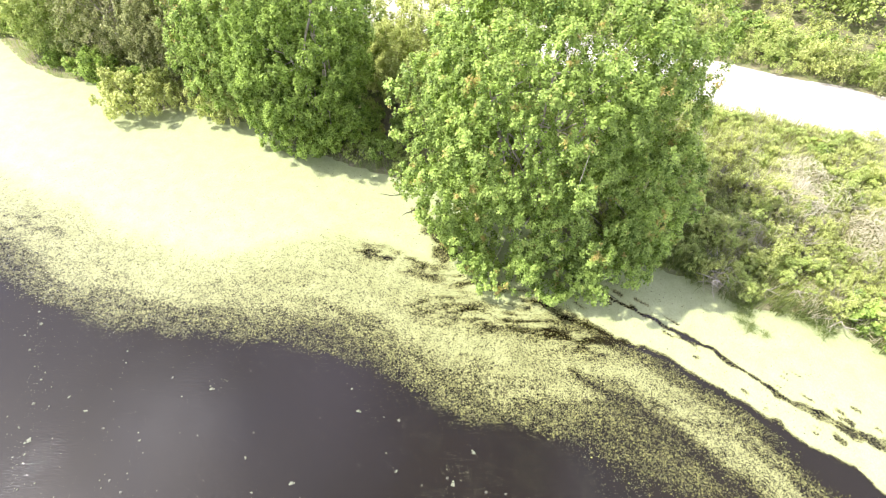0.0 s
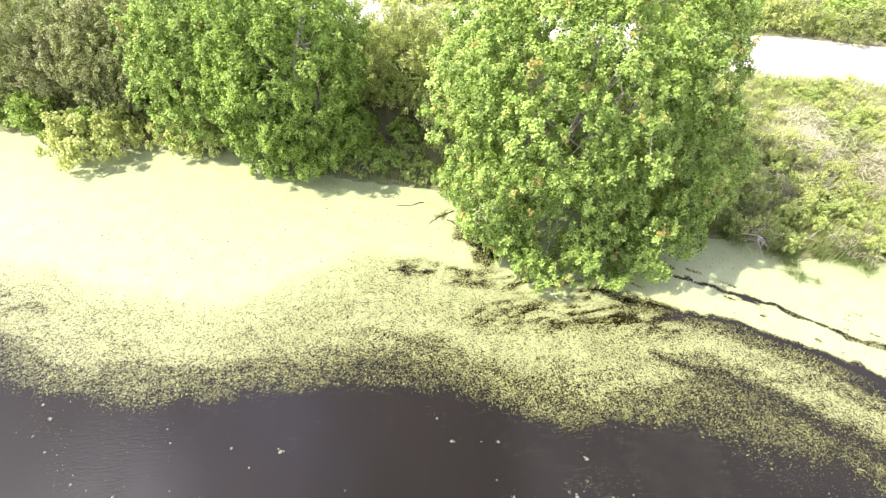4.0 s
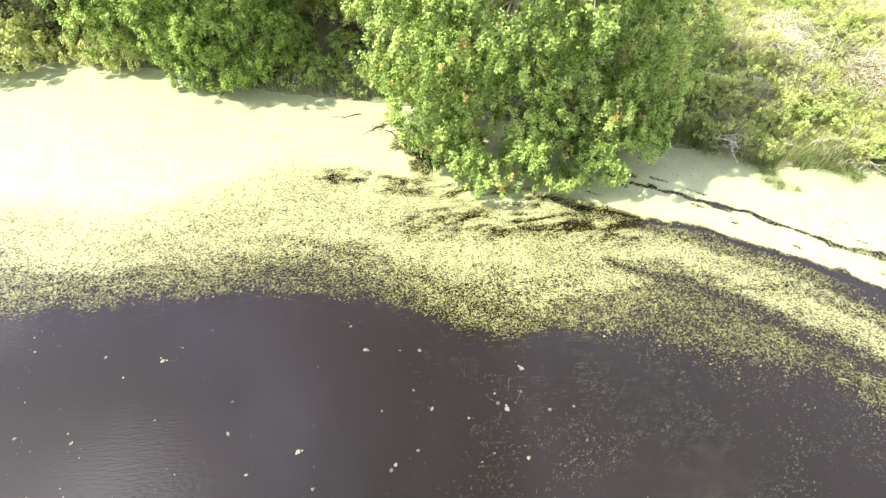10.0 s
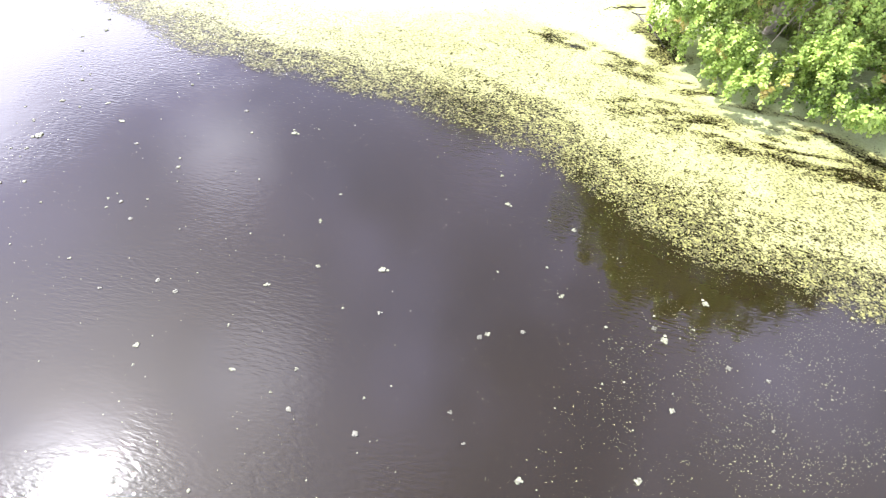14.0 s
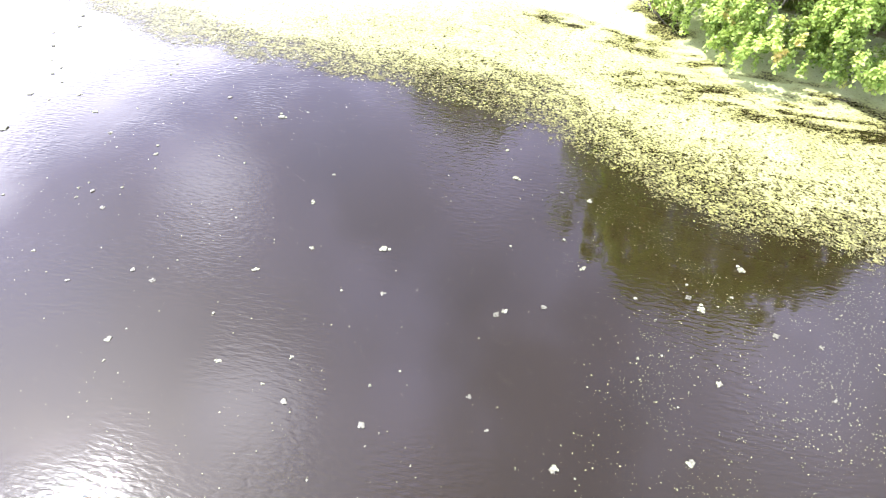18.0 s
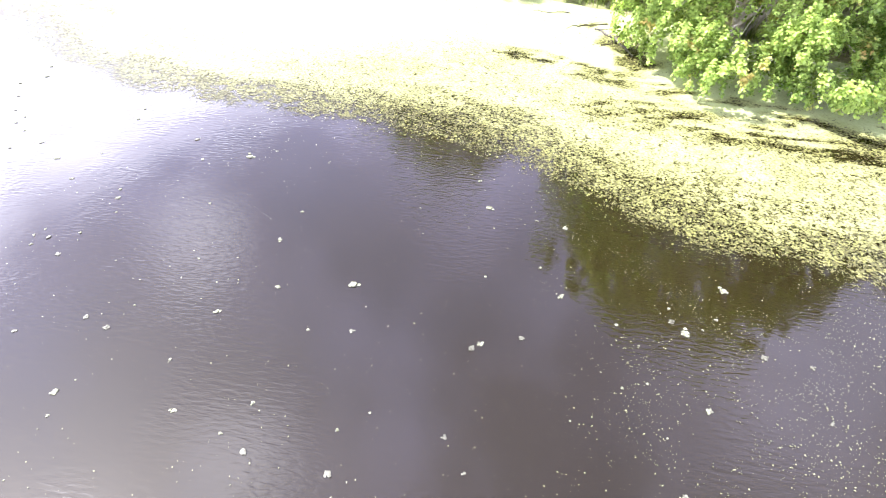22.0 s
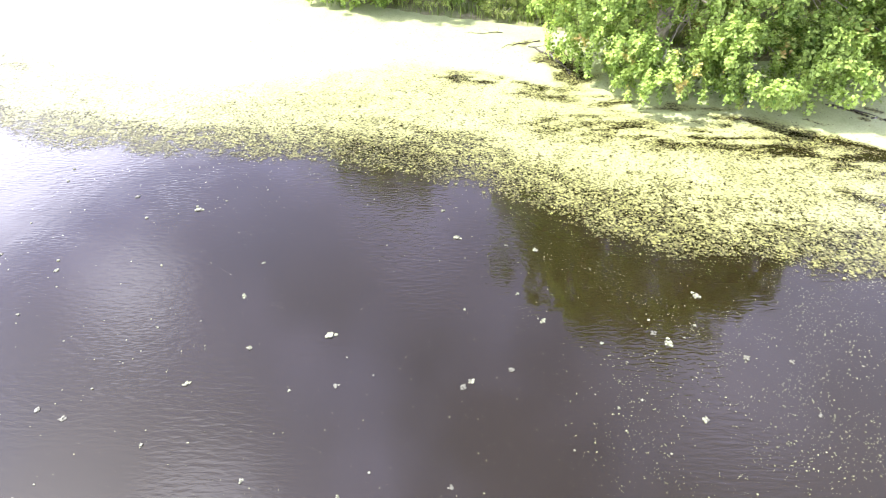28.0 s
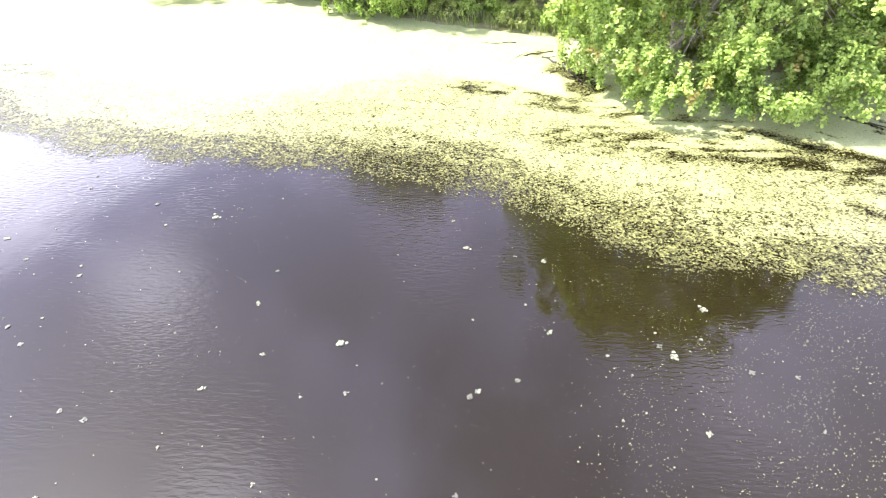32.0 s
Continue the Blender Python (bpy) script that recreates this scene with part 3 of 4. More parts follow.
tagged(mat_ob, "pale yellow-green duckweed mat floating on dark water", "duckweed", kind="stuff")

d = (ROAD_B - ROAD_A) / np.linalg.norm(ROAD_B - ROAD_A)
nrm = np.array((-d[1], d[0]))
rv, rf = [], []
steps, across = 160, 12
for i in range(steps + 1):
    for j in range(across + 1):
        f = j / across * 2 - 1
        p = ROAD_A + (ROAD_B - ROAD_A) * i / steps
        w = 2.6 + 0.35 * (noise.noise((i * 0.21, f > 0, 3)))
        q = p + nrm * (f * w + 0.3)
        rv.append((q[0], q[1], float(ground_z(np.array(q[0]), np.array(q[1]))) + 0.05 - 0.07 * abs(f) ** 4 + 0.02 * noise.noise((i * 0.3, f * 2, 0))))
for i in range(steps):
    for j in range(across):
        a = i * (across + 1) + j
        rf.append((a, a + across + 1, a + across + 2, a + 1))
road = mesh_object("road", rv, rf, M["sand"], smooth=True)
tagged(road, "pale sandy gravel track, bleached by the sun", "road", kind="structure")


# ---- trees ----
def spread(rng, n):
    """Even directions over a sphere, a little jittered."""
    i = np.arange(n) + 0.5
    z, a = 1 - 2 * i / n, i * 2.39996
    r = np.sqrt(1 - z * z)
    return unit(np.stack([r * np.cos(a), r * np.sin(a), z], 1) + rng.normal(size=(n, 3)) * 0.35 / math.sqrt(n))


def crown(rng, blobs, lobes, per_lobe, leaves, leaf, lobe_r, tuft_r, low=0.25, inner=0.5, hollows=()):
    """A crown of leafy boughs spread over the outsides of some ellipsoids. Returns triangles and the boughs' centres."""
    centres, outs = [], []
    sizes = np.array([np.prod(r) ** (2 / 3) for _, r in blobs])
    for k_, ((c, r), share) in enumerate(zip(blobs, sizes / sizes.sum())):
        n = max(8, int(lobes * share))
        u = np.concatenate([spread(rng, n), spread(rng, int(n * inner))])
        depth = np.concatenate([rng.uniform(0.7, 1.04, n), rng.uniform(0.45, 0.7, len(u) - n)])
        p = np.array(c) + u * np.array(r) * depth[:, None]
        ok = p[:, 2] > low + 0.3
        for j, (c2, r2) in enumerate(blobs):
            if j != k_:
                ok &= (((p - np.array(c2)) / np.array(r2)) ** 2).sum(1) > 0.42
        centres.append(p[ok])
        outs.append(unit(u[ok] / np.array(r)))
    centres, outs = np.concatenate(centres), np.concatenate(outs)
    rad = rng.uniform(*lobe_r, len(centres))
    c, o = np.repeat(centres, per_lobe, 0), np.repeat(outs, per_lobe, 0)
    u = unit(rng.normal(size=c.shape) + o * 0.9 + np.array([0, 0, 0.3]))
    p = c + u * np.repeat(rad, per_lobe)[:, None] * rng.uniform(0.5, 1.05, (len(c), 1)) * np.array([1, 1, 0.8])
    ok = p[:, 2] > low
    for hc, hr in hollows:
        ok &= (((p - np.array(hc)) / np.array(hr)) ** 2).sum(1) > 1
    p, o = p[ok], unit(u[ok] * 0.6 + o[ok] * 0.3 + np.array([0, 0, 0.5]))
    v, t, sunlit = tufts(rng, p, o, leaves, tuft_r, leaf)
    return v, t, sunlit, centres


def leafy(name, v, t, sunlit, material, parent):
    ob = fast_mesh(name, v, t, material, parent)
    ob.data.attributes.new("tip", "FLOAT", "POINT").data.foreach_set("value", sunlit.astype(np.float32))
    return ob


def tree(name, label, base, blobs, stems, leaf_mat, seed, lobes=70, per_lobe=12, leaves=34, leaf=0.12, lobe_r=(0.6, 1.1), tuft_r=0.32, category="tree", limbs=9, inner=0.5, hollows=()):
    rng = np.random.default_rng(seed)
    root = new(name)
    root.location = base
    root.empty_display_size = 0.3
    v, t, sunlit, centres = crown(rng, blobs, lobes, per_lobe, leaves, leaf, lobe_r, tuft_r, inner=inner, hollows=hollows)
    b = np.array(base)
    leafy("crown", v - b, t, sunlit, leaf_mat, root)
    for top, r0 in stems:
        bm = bmesh.new()
        pts = bent(rng, (rng.normal() * 0.32, rng.normal() * 0.2, -0.6), np.array(top) - b, 7, 0.16)
        tube(bm, pts, [r0 * (1.5 if i == 0 else 1.1 - 0.12 * i) for i in range(8)], 9)
        trunk = part("trunk", bm, M["bark"], root)
        for q in rng.choice(len(centres), min(limbs, len(centres)), replace=False):
            a = np.array(pts[2 + int(rng.uniform(0, 5))])
            end = centres[q] - b
            mid = (a + end) / 2 + np.array([0, 0, 0.25])
            limb = bent(rng, a, mid, 2, 0.05) + bent(rng, mid, end, 2, 0.05)[1:]
            bm = bmesh.new()
            tube(bm, limb, [r0 * 0.34 * (1 - 0.2 * i) for i in range(len(limb))], 5)
            part("limb", bm, M["bark"], trunk)
    return tagged(root, label, category)


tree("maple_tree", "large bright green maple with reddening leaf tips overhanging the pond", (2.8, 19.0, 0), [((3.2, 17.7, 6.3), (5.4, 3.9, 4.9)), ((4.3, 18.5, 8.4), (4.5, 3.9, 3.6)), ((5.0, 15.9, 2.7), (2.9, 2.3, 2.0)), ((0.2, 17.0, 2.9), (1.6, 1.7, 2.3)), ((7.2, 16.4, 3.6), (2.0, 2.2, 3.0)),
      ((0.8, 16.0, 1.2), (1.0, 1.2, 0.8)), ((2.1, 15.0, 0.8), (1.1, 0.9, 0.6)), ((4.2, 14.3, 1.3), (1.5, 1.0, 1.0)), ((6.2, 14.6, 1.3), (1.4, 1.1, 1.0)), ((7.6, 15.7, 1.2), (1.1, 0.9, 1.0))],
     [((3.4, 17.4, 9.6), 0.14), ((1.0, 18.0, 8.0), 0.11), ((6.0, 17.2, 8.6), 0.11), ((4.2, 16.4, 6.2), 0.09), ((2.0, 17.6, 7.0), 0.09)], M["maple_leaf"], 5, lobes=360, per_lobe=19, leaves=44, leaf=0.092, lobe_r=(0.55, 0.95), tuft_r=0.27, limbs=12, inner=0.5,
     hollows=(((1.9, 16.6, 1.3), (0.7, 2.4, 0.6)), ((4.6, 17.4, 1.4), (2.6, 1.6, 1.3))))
tree("maple_tree", "dense dark green maple standing at the water's edge", (-6.4, 24.4, 0.1), [((-7.0, 24.1, 5.0), (3.0, 2.2, 4.7)), ((-6.8, 23.2, 2.6), (2.4, 1.4, 1.9)), ((-8.8, 24.4, 3.6), (2.1, 1.7, 3.0)), ((-7.6, 23.3, 1.0), (1.8, 0.8, 0.8))],
     [((-6.4, 24.2, 8.6), 0.17), ((-8.2, 24.6, 6.0), 0.13)], M["dark_leaf"], 6, lobes=165, per_lobe=18, leaves=42, leaf=0.1, lobe_r=(0.55, 0.95), tuft_r=0.29, inner=0.3)
tree("tree", "light green young tree in the bank thicket", (-11.6, 27.2, 0.2), [((-11.6, 27.0, 4.0), (2.3, 2.0, 3.6))], [((-11.5, 27.2, 6.6), 0.12)], M["maple_leaf"], 7, lobes=75)
tree("tree", "grey-green bushy tree beside the pond", (-15.4, 30.0, 0.4), [((-15.4, 29.8, 3.4), (2.6, 2.2, 3.0))], [((-15.4, 30, 5.4), 0.1)], M["grey_leaf"], 8, lobes=70, leaf=0.1)
tree("tree", "brownish half-bare tree among green shrubs", (-19.5, 31.6, 0.5), [((-19.5, 31.4, 3.2), (2.8, 2.2, 2.8))], [((-19.5, 31.6, 5.4), 0.1), ((-20.4, 31.2, 4.6), 0.08)], M["grey_leaf"], 9, lobes=70, leaf=0.09, leaves=24)
tree("tree", "leafy green tree on the pond bank", (-24.4, 33.4, 0.5), [((-24.4, 33.2, 3.0), (2.8, 2.2, 2.7))], [((-24.4, 33.4, 5.0), 0.1)], M["shrub_leaf"], 10, lobes=70, leaf=0.1)
tree("tree", "yellow-green tree at the far end of the bank", (-30.6, 38.6, 0.5), [((-30.6, 38.4, 3.2), (3.2, 2.6, 2.9))], [((-30.6, 38.6, 5.2), 0.11)], M["yellow_leaf"], 11, lobes=70, leaf=0.1)
tree("tree", "pale green tree standing behind the shore trees", (-12.0, 32.4, 0.8), [((-12.0, 32.4, 4.0), (2.8, 2.6, 3.4))], [((-12, 32.4, 6.4), 0.12)], M["yellow_leaf"], 12, lobes=70)
tree("tree", "dark green tree in the thicket behind the shore", (-18.5, 36.0, 0.8), [((-18.5, 36.0, 4.0), (3.2, 2.8, 3.4))], [((-18.5, 36, 6.4), 0.12)], M["dark_leaf"], 13, lobes=70)
tree("tree", "tall green tree in the thicket far along the shore", (-25.5, 39.0, 0.8), [((-25.5, 39.0, 4.0), (3.6, 3.0, 3.4))], [((-25.5, 39, 6.4), 0.12)], M["shrub_leaf"], 14, lobes=70)
tree("tree", "pale green tree beside the sandy track", (-1.6, 27.0, 0.9), [((-1.6, 27.0, 3.2), (2.6, 1.8, 2.9))], [((-1.6, 27.0, 5.2), 0.1)], M["yellow_leaf"], 15, lobes=80, leaf=0.1)
tree("tree", "green tree filling the gap behind the shore maples", (-7.4, 29.4, 1.0), [((-7.4, 29.4, 4.2), (3.2, 2.0, 3.9))], [((-7.4, 29.4, 7.0), 0.12)], M["dark_leaf"], 16, lobes=90)
tree("tree", "slender light green tree behind the big maple", (1.4, 23.4, 0.8), [((1.4, 23.4, 3.6), (2.4, 1.8, 3.3))], [((1.4, 23.4, 6.0), 0.1)], M["shrub_leaf"], 17, lobes=80, leaf=0.1)


# ---- shrubs, reeds, dead branches: a few built, the rest copied ----
def shrub(label, leaf_mat, seed, width=1.0, height=1.1, leaf=0.075, lobes=24, per_lobe=10, leaves=17, twigs=7, bare=0, category="shrub"):
    rng = np.random.default_rng(seed)
    root = new("shrub")
    root.empty_display_size = 0.2
    blobs = [((0, 0, height * 0.5), (width, width * 0.9, height * 0.55)), ((0.35 * width, 0.2 * width, height * 0.62), (0.6 * width, 0.6 * width, height * 0.5))]
    v, t, sunlit, centres = crown(rng, blobs, lobes, per_lobe, leaves, leaf, (0.2 * width, 0.42 * width), 0.17, low=0.03)
    leafy("foliage", v, t, sunlit, leaf_mat, root)
    bm = bmesh.new()
    for q in rng.choice(len(centres), min(twigs, len(centres)), replace=False):
        line = bent(rng, (rng.normal() * 0.1, rng.normal() * 0.1, -0.3), centres[q], 3, 0.06)
        tube(bm, line, [0.028, 0.02, 0.014, 0.006], 4)
    part("woody_base", bm, M["bark"], root)
    if bare:
        bm = bmesh.new()
        for _ in range(bare):
            a = rng.uniform(0, 6.28)
            lean = rng.uniform(0.4, 1.0)
            end = (math.cos(a) * lean * width, math.sin(a) * lean * width, height * rng.uniform(0.9, 1.35))
            tube(bm, bent(rng, (0, 0, 0.1), end, 4, 0.07), [0.011, 0.009, 0.008, 0.006, 0.003], 3)
        part("dry_growth", bm, M["dead_wood"], root, "pale dry twigs")
    return tagged(root, label, category, group="bank shrubs")


def reeds(label, seed, blades=55, height=1.0, lean=0.45):
    rng = np.random.default_rng(seed)
    root = new("reed_clump")
    n, seg = blades, 4
    a = rng.uniform(0, 6.283, n)
    foot = np.stack([rng.normal(size=n) * 0.22, rng.normal(size=n) * 0.18, np.full(n, -0.2)], 1)
    out = np.stack([np.cos(a), np.sin(a), np.zeros(n)], 1)
    ln, be = height * rng.uniform(0.5, 1.15, n), lean * rng.uniform(0.2, 1.6, n)
    side = np.stack([-np.sin(a), np.cos(a), np.zeros(n)], 1)
    rows = []
    for i in range(seg + 1):
        f = i / seg
        p = foot + out * (be * f**1.8 * ln)[:, None] + np.array([0, 0, 1]) * (ln * f * (1 - 0.35 * be * f) + 0.2 * f)[:, None]
        w = 0.016 * (1 - f**2) + 0.001
        rows.append(np.stack([p - side * w, p + side * w], 1))
    v = np.stack(rows, 1).reshape(-1, 3)
    base = np.arange(n)[:, None] * (seg + 1) * 2
    q = np.concatenate([base + np.array([2 * i, 2 * i + 1, 2 * i + 3, 2 * i + 2]) for i in range(seg)], 0)
    fast_mesh("foliage", v, q, M["reed_leaf"], root)
    return tagged(root, label, "reeds", group="shore reeds")


def dead_branch(label, seed, sticks=7, size=1.0):
    rng = np.random.default_rng(seed)
    root = new("dead_branch")
    main = bent(rng, (0, 0, -0.05), (size * 0.9, 0.1, size * 0.45), 5, 0.08)
    bm = bmesh.new()
    tube(bm, main, [0.04, 0.034, 0.028, 0.022, 0.015, 0.007], 6)
    part("main_stem", bm, M["dead_wood"], root)
    for i in range(sticks):
        a = main[1 + i % 4]
        end = (a[0] + rng.uniform(0.1, 0.6) * size, a[1] + rng.normal() * 0.35 * size, max(0.02, a[2] + rng.normal() * 0.22 * size))
        bm = bmesh.new()
        tube(bm, bent(rng, a, end, 3, 0.05), [0.016, 0.013, 0.009, 0.004], 4)
        part("twig", bm, M["dead_wood"], root)
    return tagged(root, label, "dead branch", group="bleached dead branches")


kinds = [
    shrub("light green bank shrub with dense small leaves", M["shrub_leaf"], 31),
    shrub("pale green shrub with dry twigs showing", M["yellow_leaf"], 32, bare=40, leaves=14, leaf=0.065),
    shrub("dull grey-green shrub half overgrown with dry stems", M["grey_leaf"], 33, bare=52, leaves=13, leaf=0.065),
    shrub("fresh green low shrub on the bank", M["maple_leaf"], 34, height=0.9, leaf=0.11),
    shrub("dark green shrub in the shade of the trees", M["dark_leaf"], 35, height=1.2, leaf=0.1),
]
bushy = shrub("bright yellow-green bush leaning over the water", M["yellow_leaf"], 36, leaves=20, leaf=0.085)
reed_kinds = [reeds("green upright reeds at the water's edge", 41), reeds("arching green and straw-coloured reeds", 42, 70, 0.8, 0.9)]
branch_kinds = [dead_branch("bleached dead branch lying on the bank", 51), dead_branch("forked grey dead branch hanging over the weed", 52, 9, 1.2)]
used_up = set()


def put(ob, x, y, size=1.0, turn=0.0, tall=1.0, z=None, tip=(0, 0)):
    """Stand a thing on the ground: the built one first, then copies."""
    zz = float(ground_z(np.array(x), np.array(y))) if z is None else z
    m = pose(x, y, max(zz, 0.0) - 0.03, tip[0], tip[1], turn) @ Matrix.Diagonal((size, size, size * tall, 1))
    if ob not in used_up:
        used_up.add(ob)
        ob.matrix_basis = m
        return ob
    return copy_thing(ob, m)


rng = np.random.default_rng(77)


def joined(name, label, spots, weights, size):
    """Shrubs too far off to tell apart, as one mesh."""
    vs, qs, ms, ys, base = [], [], [], [], 0
    mats = [M["shrub_leaf"], M["yellow_leaf"], M["grey_leaf"], M["maple_leaf"], M["dark_leaf"]]
    src = []
    for ob in kinds:
        me = next(c for c in ob.children if c.name.startswith("foliage")).data
        co = np.empty(len(me.vertices) * 3, np.float32)
        me.vertices.foreach_get("co", co)
        ix = np.empty(len(me.loops), np.int32)
        me.loops.foreach_get("vertex_index", ix)
        yg = np.empty(len(me.vertices), np.float32)
        me.attributes["tip"].data.foreach_get("value", yg)
        src.append((co.reshape(-1, 3), ix.reshape(-1, 3), yg))
    for px_, py_ in spots:
        j = rng.choice(5, p=weights)
        co, ix, yg = src[j]
        half_ = len(ix) // 2
        some = np.flatnonzero(rng.uniform(0, 1, half_) < 0.7)
        ix = np.concatenate([ix[some], ix[some + half_]])
        ys.append(yg)
        f = rng.uniform(*size)
        a = rng.uniform(0, 6.283)
        rot = np.array([[math.cos(a), -math.sin(a), 0], [math.sin(a), math.cos(a), 0], [0, 0, rng.uniform(0.8, 1.2)]])
        z = float(ground_z(np.array(px_), np.array(py_)))
        vs.append(co @ rot.T * f + np.array([px_, py_, z - 0.05]))
        qs.append(ix + base)
        ms.append(np.full(len(ix), j, np.int32))
        base += len(co)
    ob = leafy(name, np.concatenate(vs), np.concatenate(qs), np.concatenate(ys), mats[0], None)
    for m_ in mats[1:]:
        ob.data.materials.append(m_)
    ob.data.polygons.foreach_set("material_index", np.concatenate(ms))
    return tagged(ob, label, "shrubs", kind="stuff")


def thicket(x0, x1, near, far, gap, weights, size, road_gap=2.9, beyond=False, most=300, joint="", skip=()):
    """Shrubs over a strip of the bank, by metres inland (or past the track)."""
    spots = []
    for x in np.arange(x0, x1, gap):
        for y in np.arange(2, 62, gap):
            px_, py_ = x + rng.uniform(-0.4, 0.4) * gap, y + rng.uniform(-0.4, 0.4) * gap
            r = float(from_road(np.array(px_), np.array(py_)))
            d_ = float(inland(np.array(px_), np.array(py_)))
            ok = (near < r < far) if beyond else (near < d_ < far and r < -road_gap)
            ok = ok and all(math.hypot(px_ - a, py_ - b) > c_ for a, b, c_ in skip)
            if ok and len(spots) < most:
                spots.append((px_, py_))
    if joint:
        return joined("far_shrubs", joint, spots, weights, size)
    for px_, py_ in spots:
        ob = kinds[rng.choice(5, p=weights)]
        low = 0.72 if -5.0 < float(from_road(np.array(px_), np.array(py_))) < 0 else 1.0
        put(ob, px_, py_, rng.uniform(*size) * (0.5 + 0.5 * low), rng.uniform(0, 360), rng.uniform(0.75, 1.2) * low)


# bank between the big maple and the track
thicket(8.6, 33, 0.35, 14, 1.05, (0.36, 0.54, 0.05, 0.05, 0.0), (0.6, 1.4), road_gap=2.55, most=200, skip=((14.8, 19.1, 0.7), (18.8, 16.6, 0.7)))
# under and beside the shore trees
thicket(-9, 9, 0.2, 3.2, 1.3, (0.45, 0.15, 0.0, 0.3, 0.1), (0.7, 1.1))
thicket(-40, -9, 0.3, 2.6, 1.5, (0.3, 0.25, 0.15, 0.1, 0.2), (0.9, 1.5))
thicket(-40, 9, 3.2, 16, 2.8, (0.3, 0.1, 0.25, 0.1, 0.25), (1.3, 2.2), road_gap=3.6, joint="green thicket behind the shore trees")
# past the track
thicket(-6, 42, 3.35, 6.0, 1.1, (0.7, 0.1, 0.0, 0.1, 0.1), (0.6, 0.9), beyond=True, most=240, joint="low green shrubs lining the sandy track")
thicket(-10, 42, 3.2, 8.6, 2.2, (0.4, 0.35, 0.15, 0.1, 0.0), (1.0, 1.5), beyond=True, most=80, joint="loose green shrubs past the sandy track")
thicket(-40, 60, 9, 30, 4.0, (0.3, 0.2, 0.1, 0.2, 0.2), (2.2, 3.6), beyond=True, joint="dense green thicket past the sandy track")

for x, y, f, a in ((-18.3, 26.7, 1.2, 40), (-17.2, 26.4, 1.25, 140), (-16.4, 26.7, 0.9, 250), (-12.9, 26.0, 0.8, 70), (-11.9, 25.9, 0.9, 190), (-14.2, 26.9, 0.7, 10)):
    put(bushy, x, y, f, a, 1.1)
for i in range(46):
    x = 7.4 + 11.5 * i / 46 + rng.normal() * 0.2
    y = float(np.interp(x, SHORE[:, 0], SHORE[:, 1])) + rng.uniform(-0.35, 0.45)
    put(reed_kinds[i % 2], x, y, rng.uniform(0.7, 1.3), rng.uniform(0, 360))
for i in range(9):
    f = i / 8
    put(reed_kinds[1], 11.9 + 0.2 * f + rng.normal() * 0.25, 13.9 - 1.7 * f, rng.uniform(0.7, 1.0) - 0.3 * f, rng.uniform(0, 360), 0.6, z=0.02)
    put(reed_kinds[1], 15.0 + rng.normal() * 0.35, 13.1 - 0.9 * f, rng.uniform(0.6, 0.95) - 0.2 * f, rng.uniform(0, 360), 0.6, z=0.02)
for i in range(26):
    x = rng.uniform(7.4, 10.8)
    put(reed_kinds[i % 2], x, float(np.interp(x, SHORE[:, 0], SHORE[:, 1])) + rng.uniform(0.2, 2.2), rng.uniform(0.9, 1.4), rng.uniform(0, 360))
for i in range(20):
    x = -3.5 + 9 * i / 20 + rng.normal() * 0.2
    put(reed_kinds[i % 2], x, float(np.interp(x, SHORE[:, 0], SHORE[:, 1])) + rng.uniform(-0.1, 0.3), rng.uniform(0.5, 0.9), rng.uniform(0, 360))
for x, y, z, s_, turn, b_ in ((15.7, 13.2, 0.15, 1.1, 250, 1), (16.2, 12.9, 0.12, 0.9, 285, 0), (14.4, 14.2, 0.5, 1.0, 235, 0), (11.9, 14.6, 0.3, 1.2, 200, 1), (12.9, 14.3, 0.4, 0.9, 290, 0), (10.4, 15.4, 0.2, 1.1, 320, 1)):
    put(branch_kinds[b_], x, y, s_, turn, 1.0, z=z)


def grass(label, n, box, rule, tall, material, thin=0.009):
    """Thin blades over part of the bank, as one sheet of growth."""
    gx_, gy_ = rng.uniform(box[0], box[1], n), rng.uniform(box[2], box[3], n)
    ok = rule(gx_, gy_)
    gx_, gy_ = gx_[ok], gy_[ok]
    m_ = len(gx_)
    a = rng.uniform(0, 6.283, m_)
    ht, be = rng.uniform(*tall, m_), rng.uniform(0.1, 0.6, m_)
    foot = np.stack([gx_, gy_, np.maximum(ground_z(gx_, gy_), 0) - 0.05], 1)
    out = np.stack([np.cos(a), np.sin(a), np.zeros(m_)], 1)
    side = np.stack([-np.sin(a), np.cos(a), np.zeros(m_)], 1) * thin
    rows = []
    for i in range(4):
        f = i / 3
        p = foot + out * (be * f**1.7 * ht)[:, None] + np.array([0, 0, 1]) * (ht * f * (1 - 0.3 * be * f))[:, None]
        rows.append(np.stack([p - side * (1.05 - f), p + side * (1.05 - f)], 1))
    v = np.stack(rows, 1).reshape(-1, 3)
    base = np.arange(m_)[:, None] * 8
    q = np.concatenate([base + np.array([2 * i, 2 * i + 1, 2 * i + 3, 2 * i + 2]) for i in range(3)], 0)
    return tagged(fast_mesh("tall_grass", v, q, material), label, "grass", kind="stuff")


grass("tall thin grass, part green and part dry straw", 34000, (8.5, 27, 7, 27), lambda x, y: (inland(x, y) > 0.1) & (from_road(x, y) < -2.4) & (wavy(x, y, 0.45, 95, 3) > 0.36), (0.4, 1.0), M["straw"], 0.012)
grass("fine light green grass growing up through the thicket", 36000, (8.5, 27, 7, 27), lambda x, y: (inland(x, y) > 0.1) & (from_road(x, y) < -2.3), (0.5, 1.2), M["yellow_leaf"], 0.014)


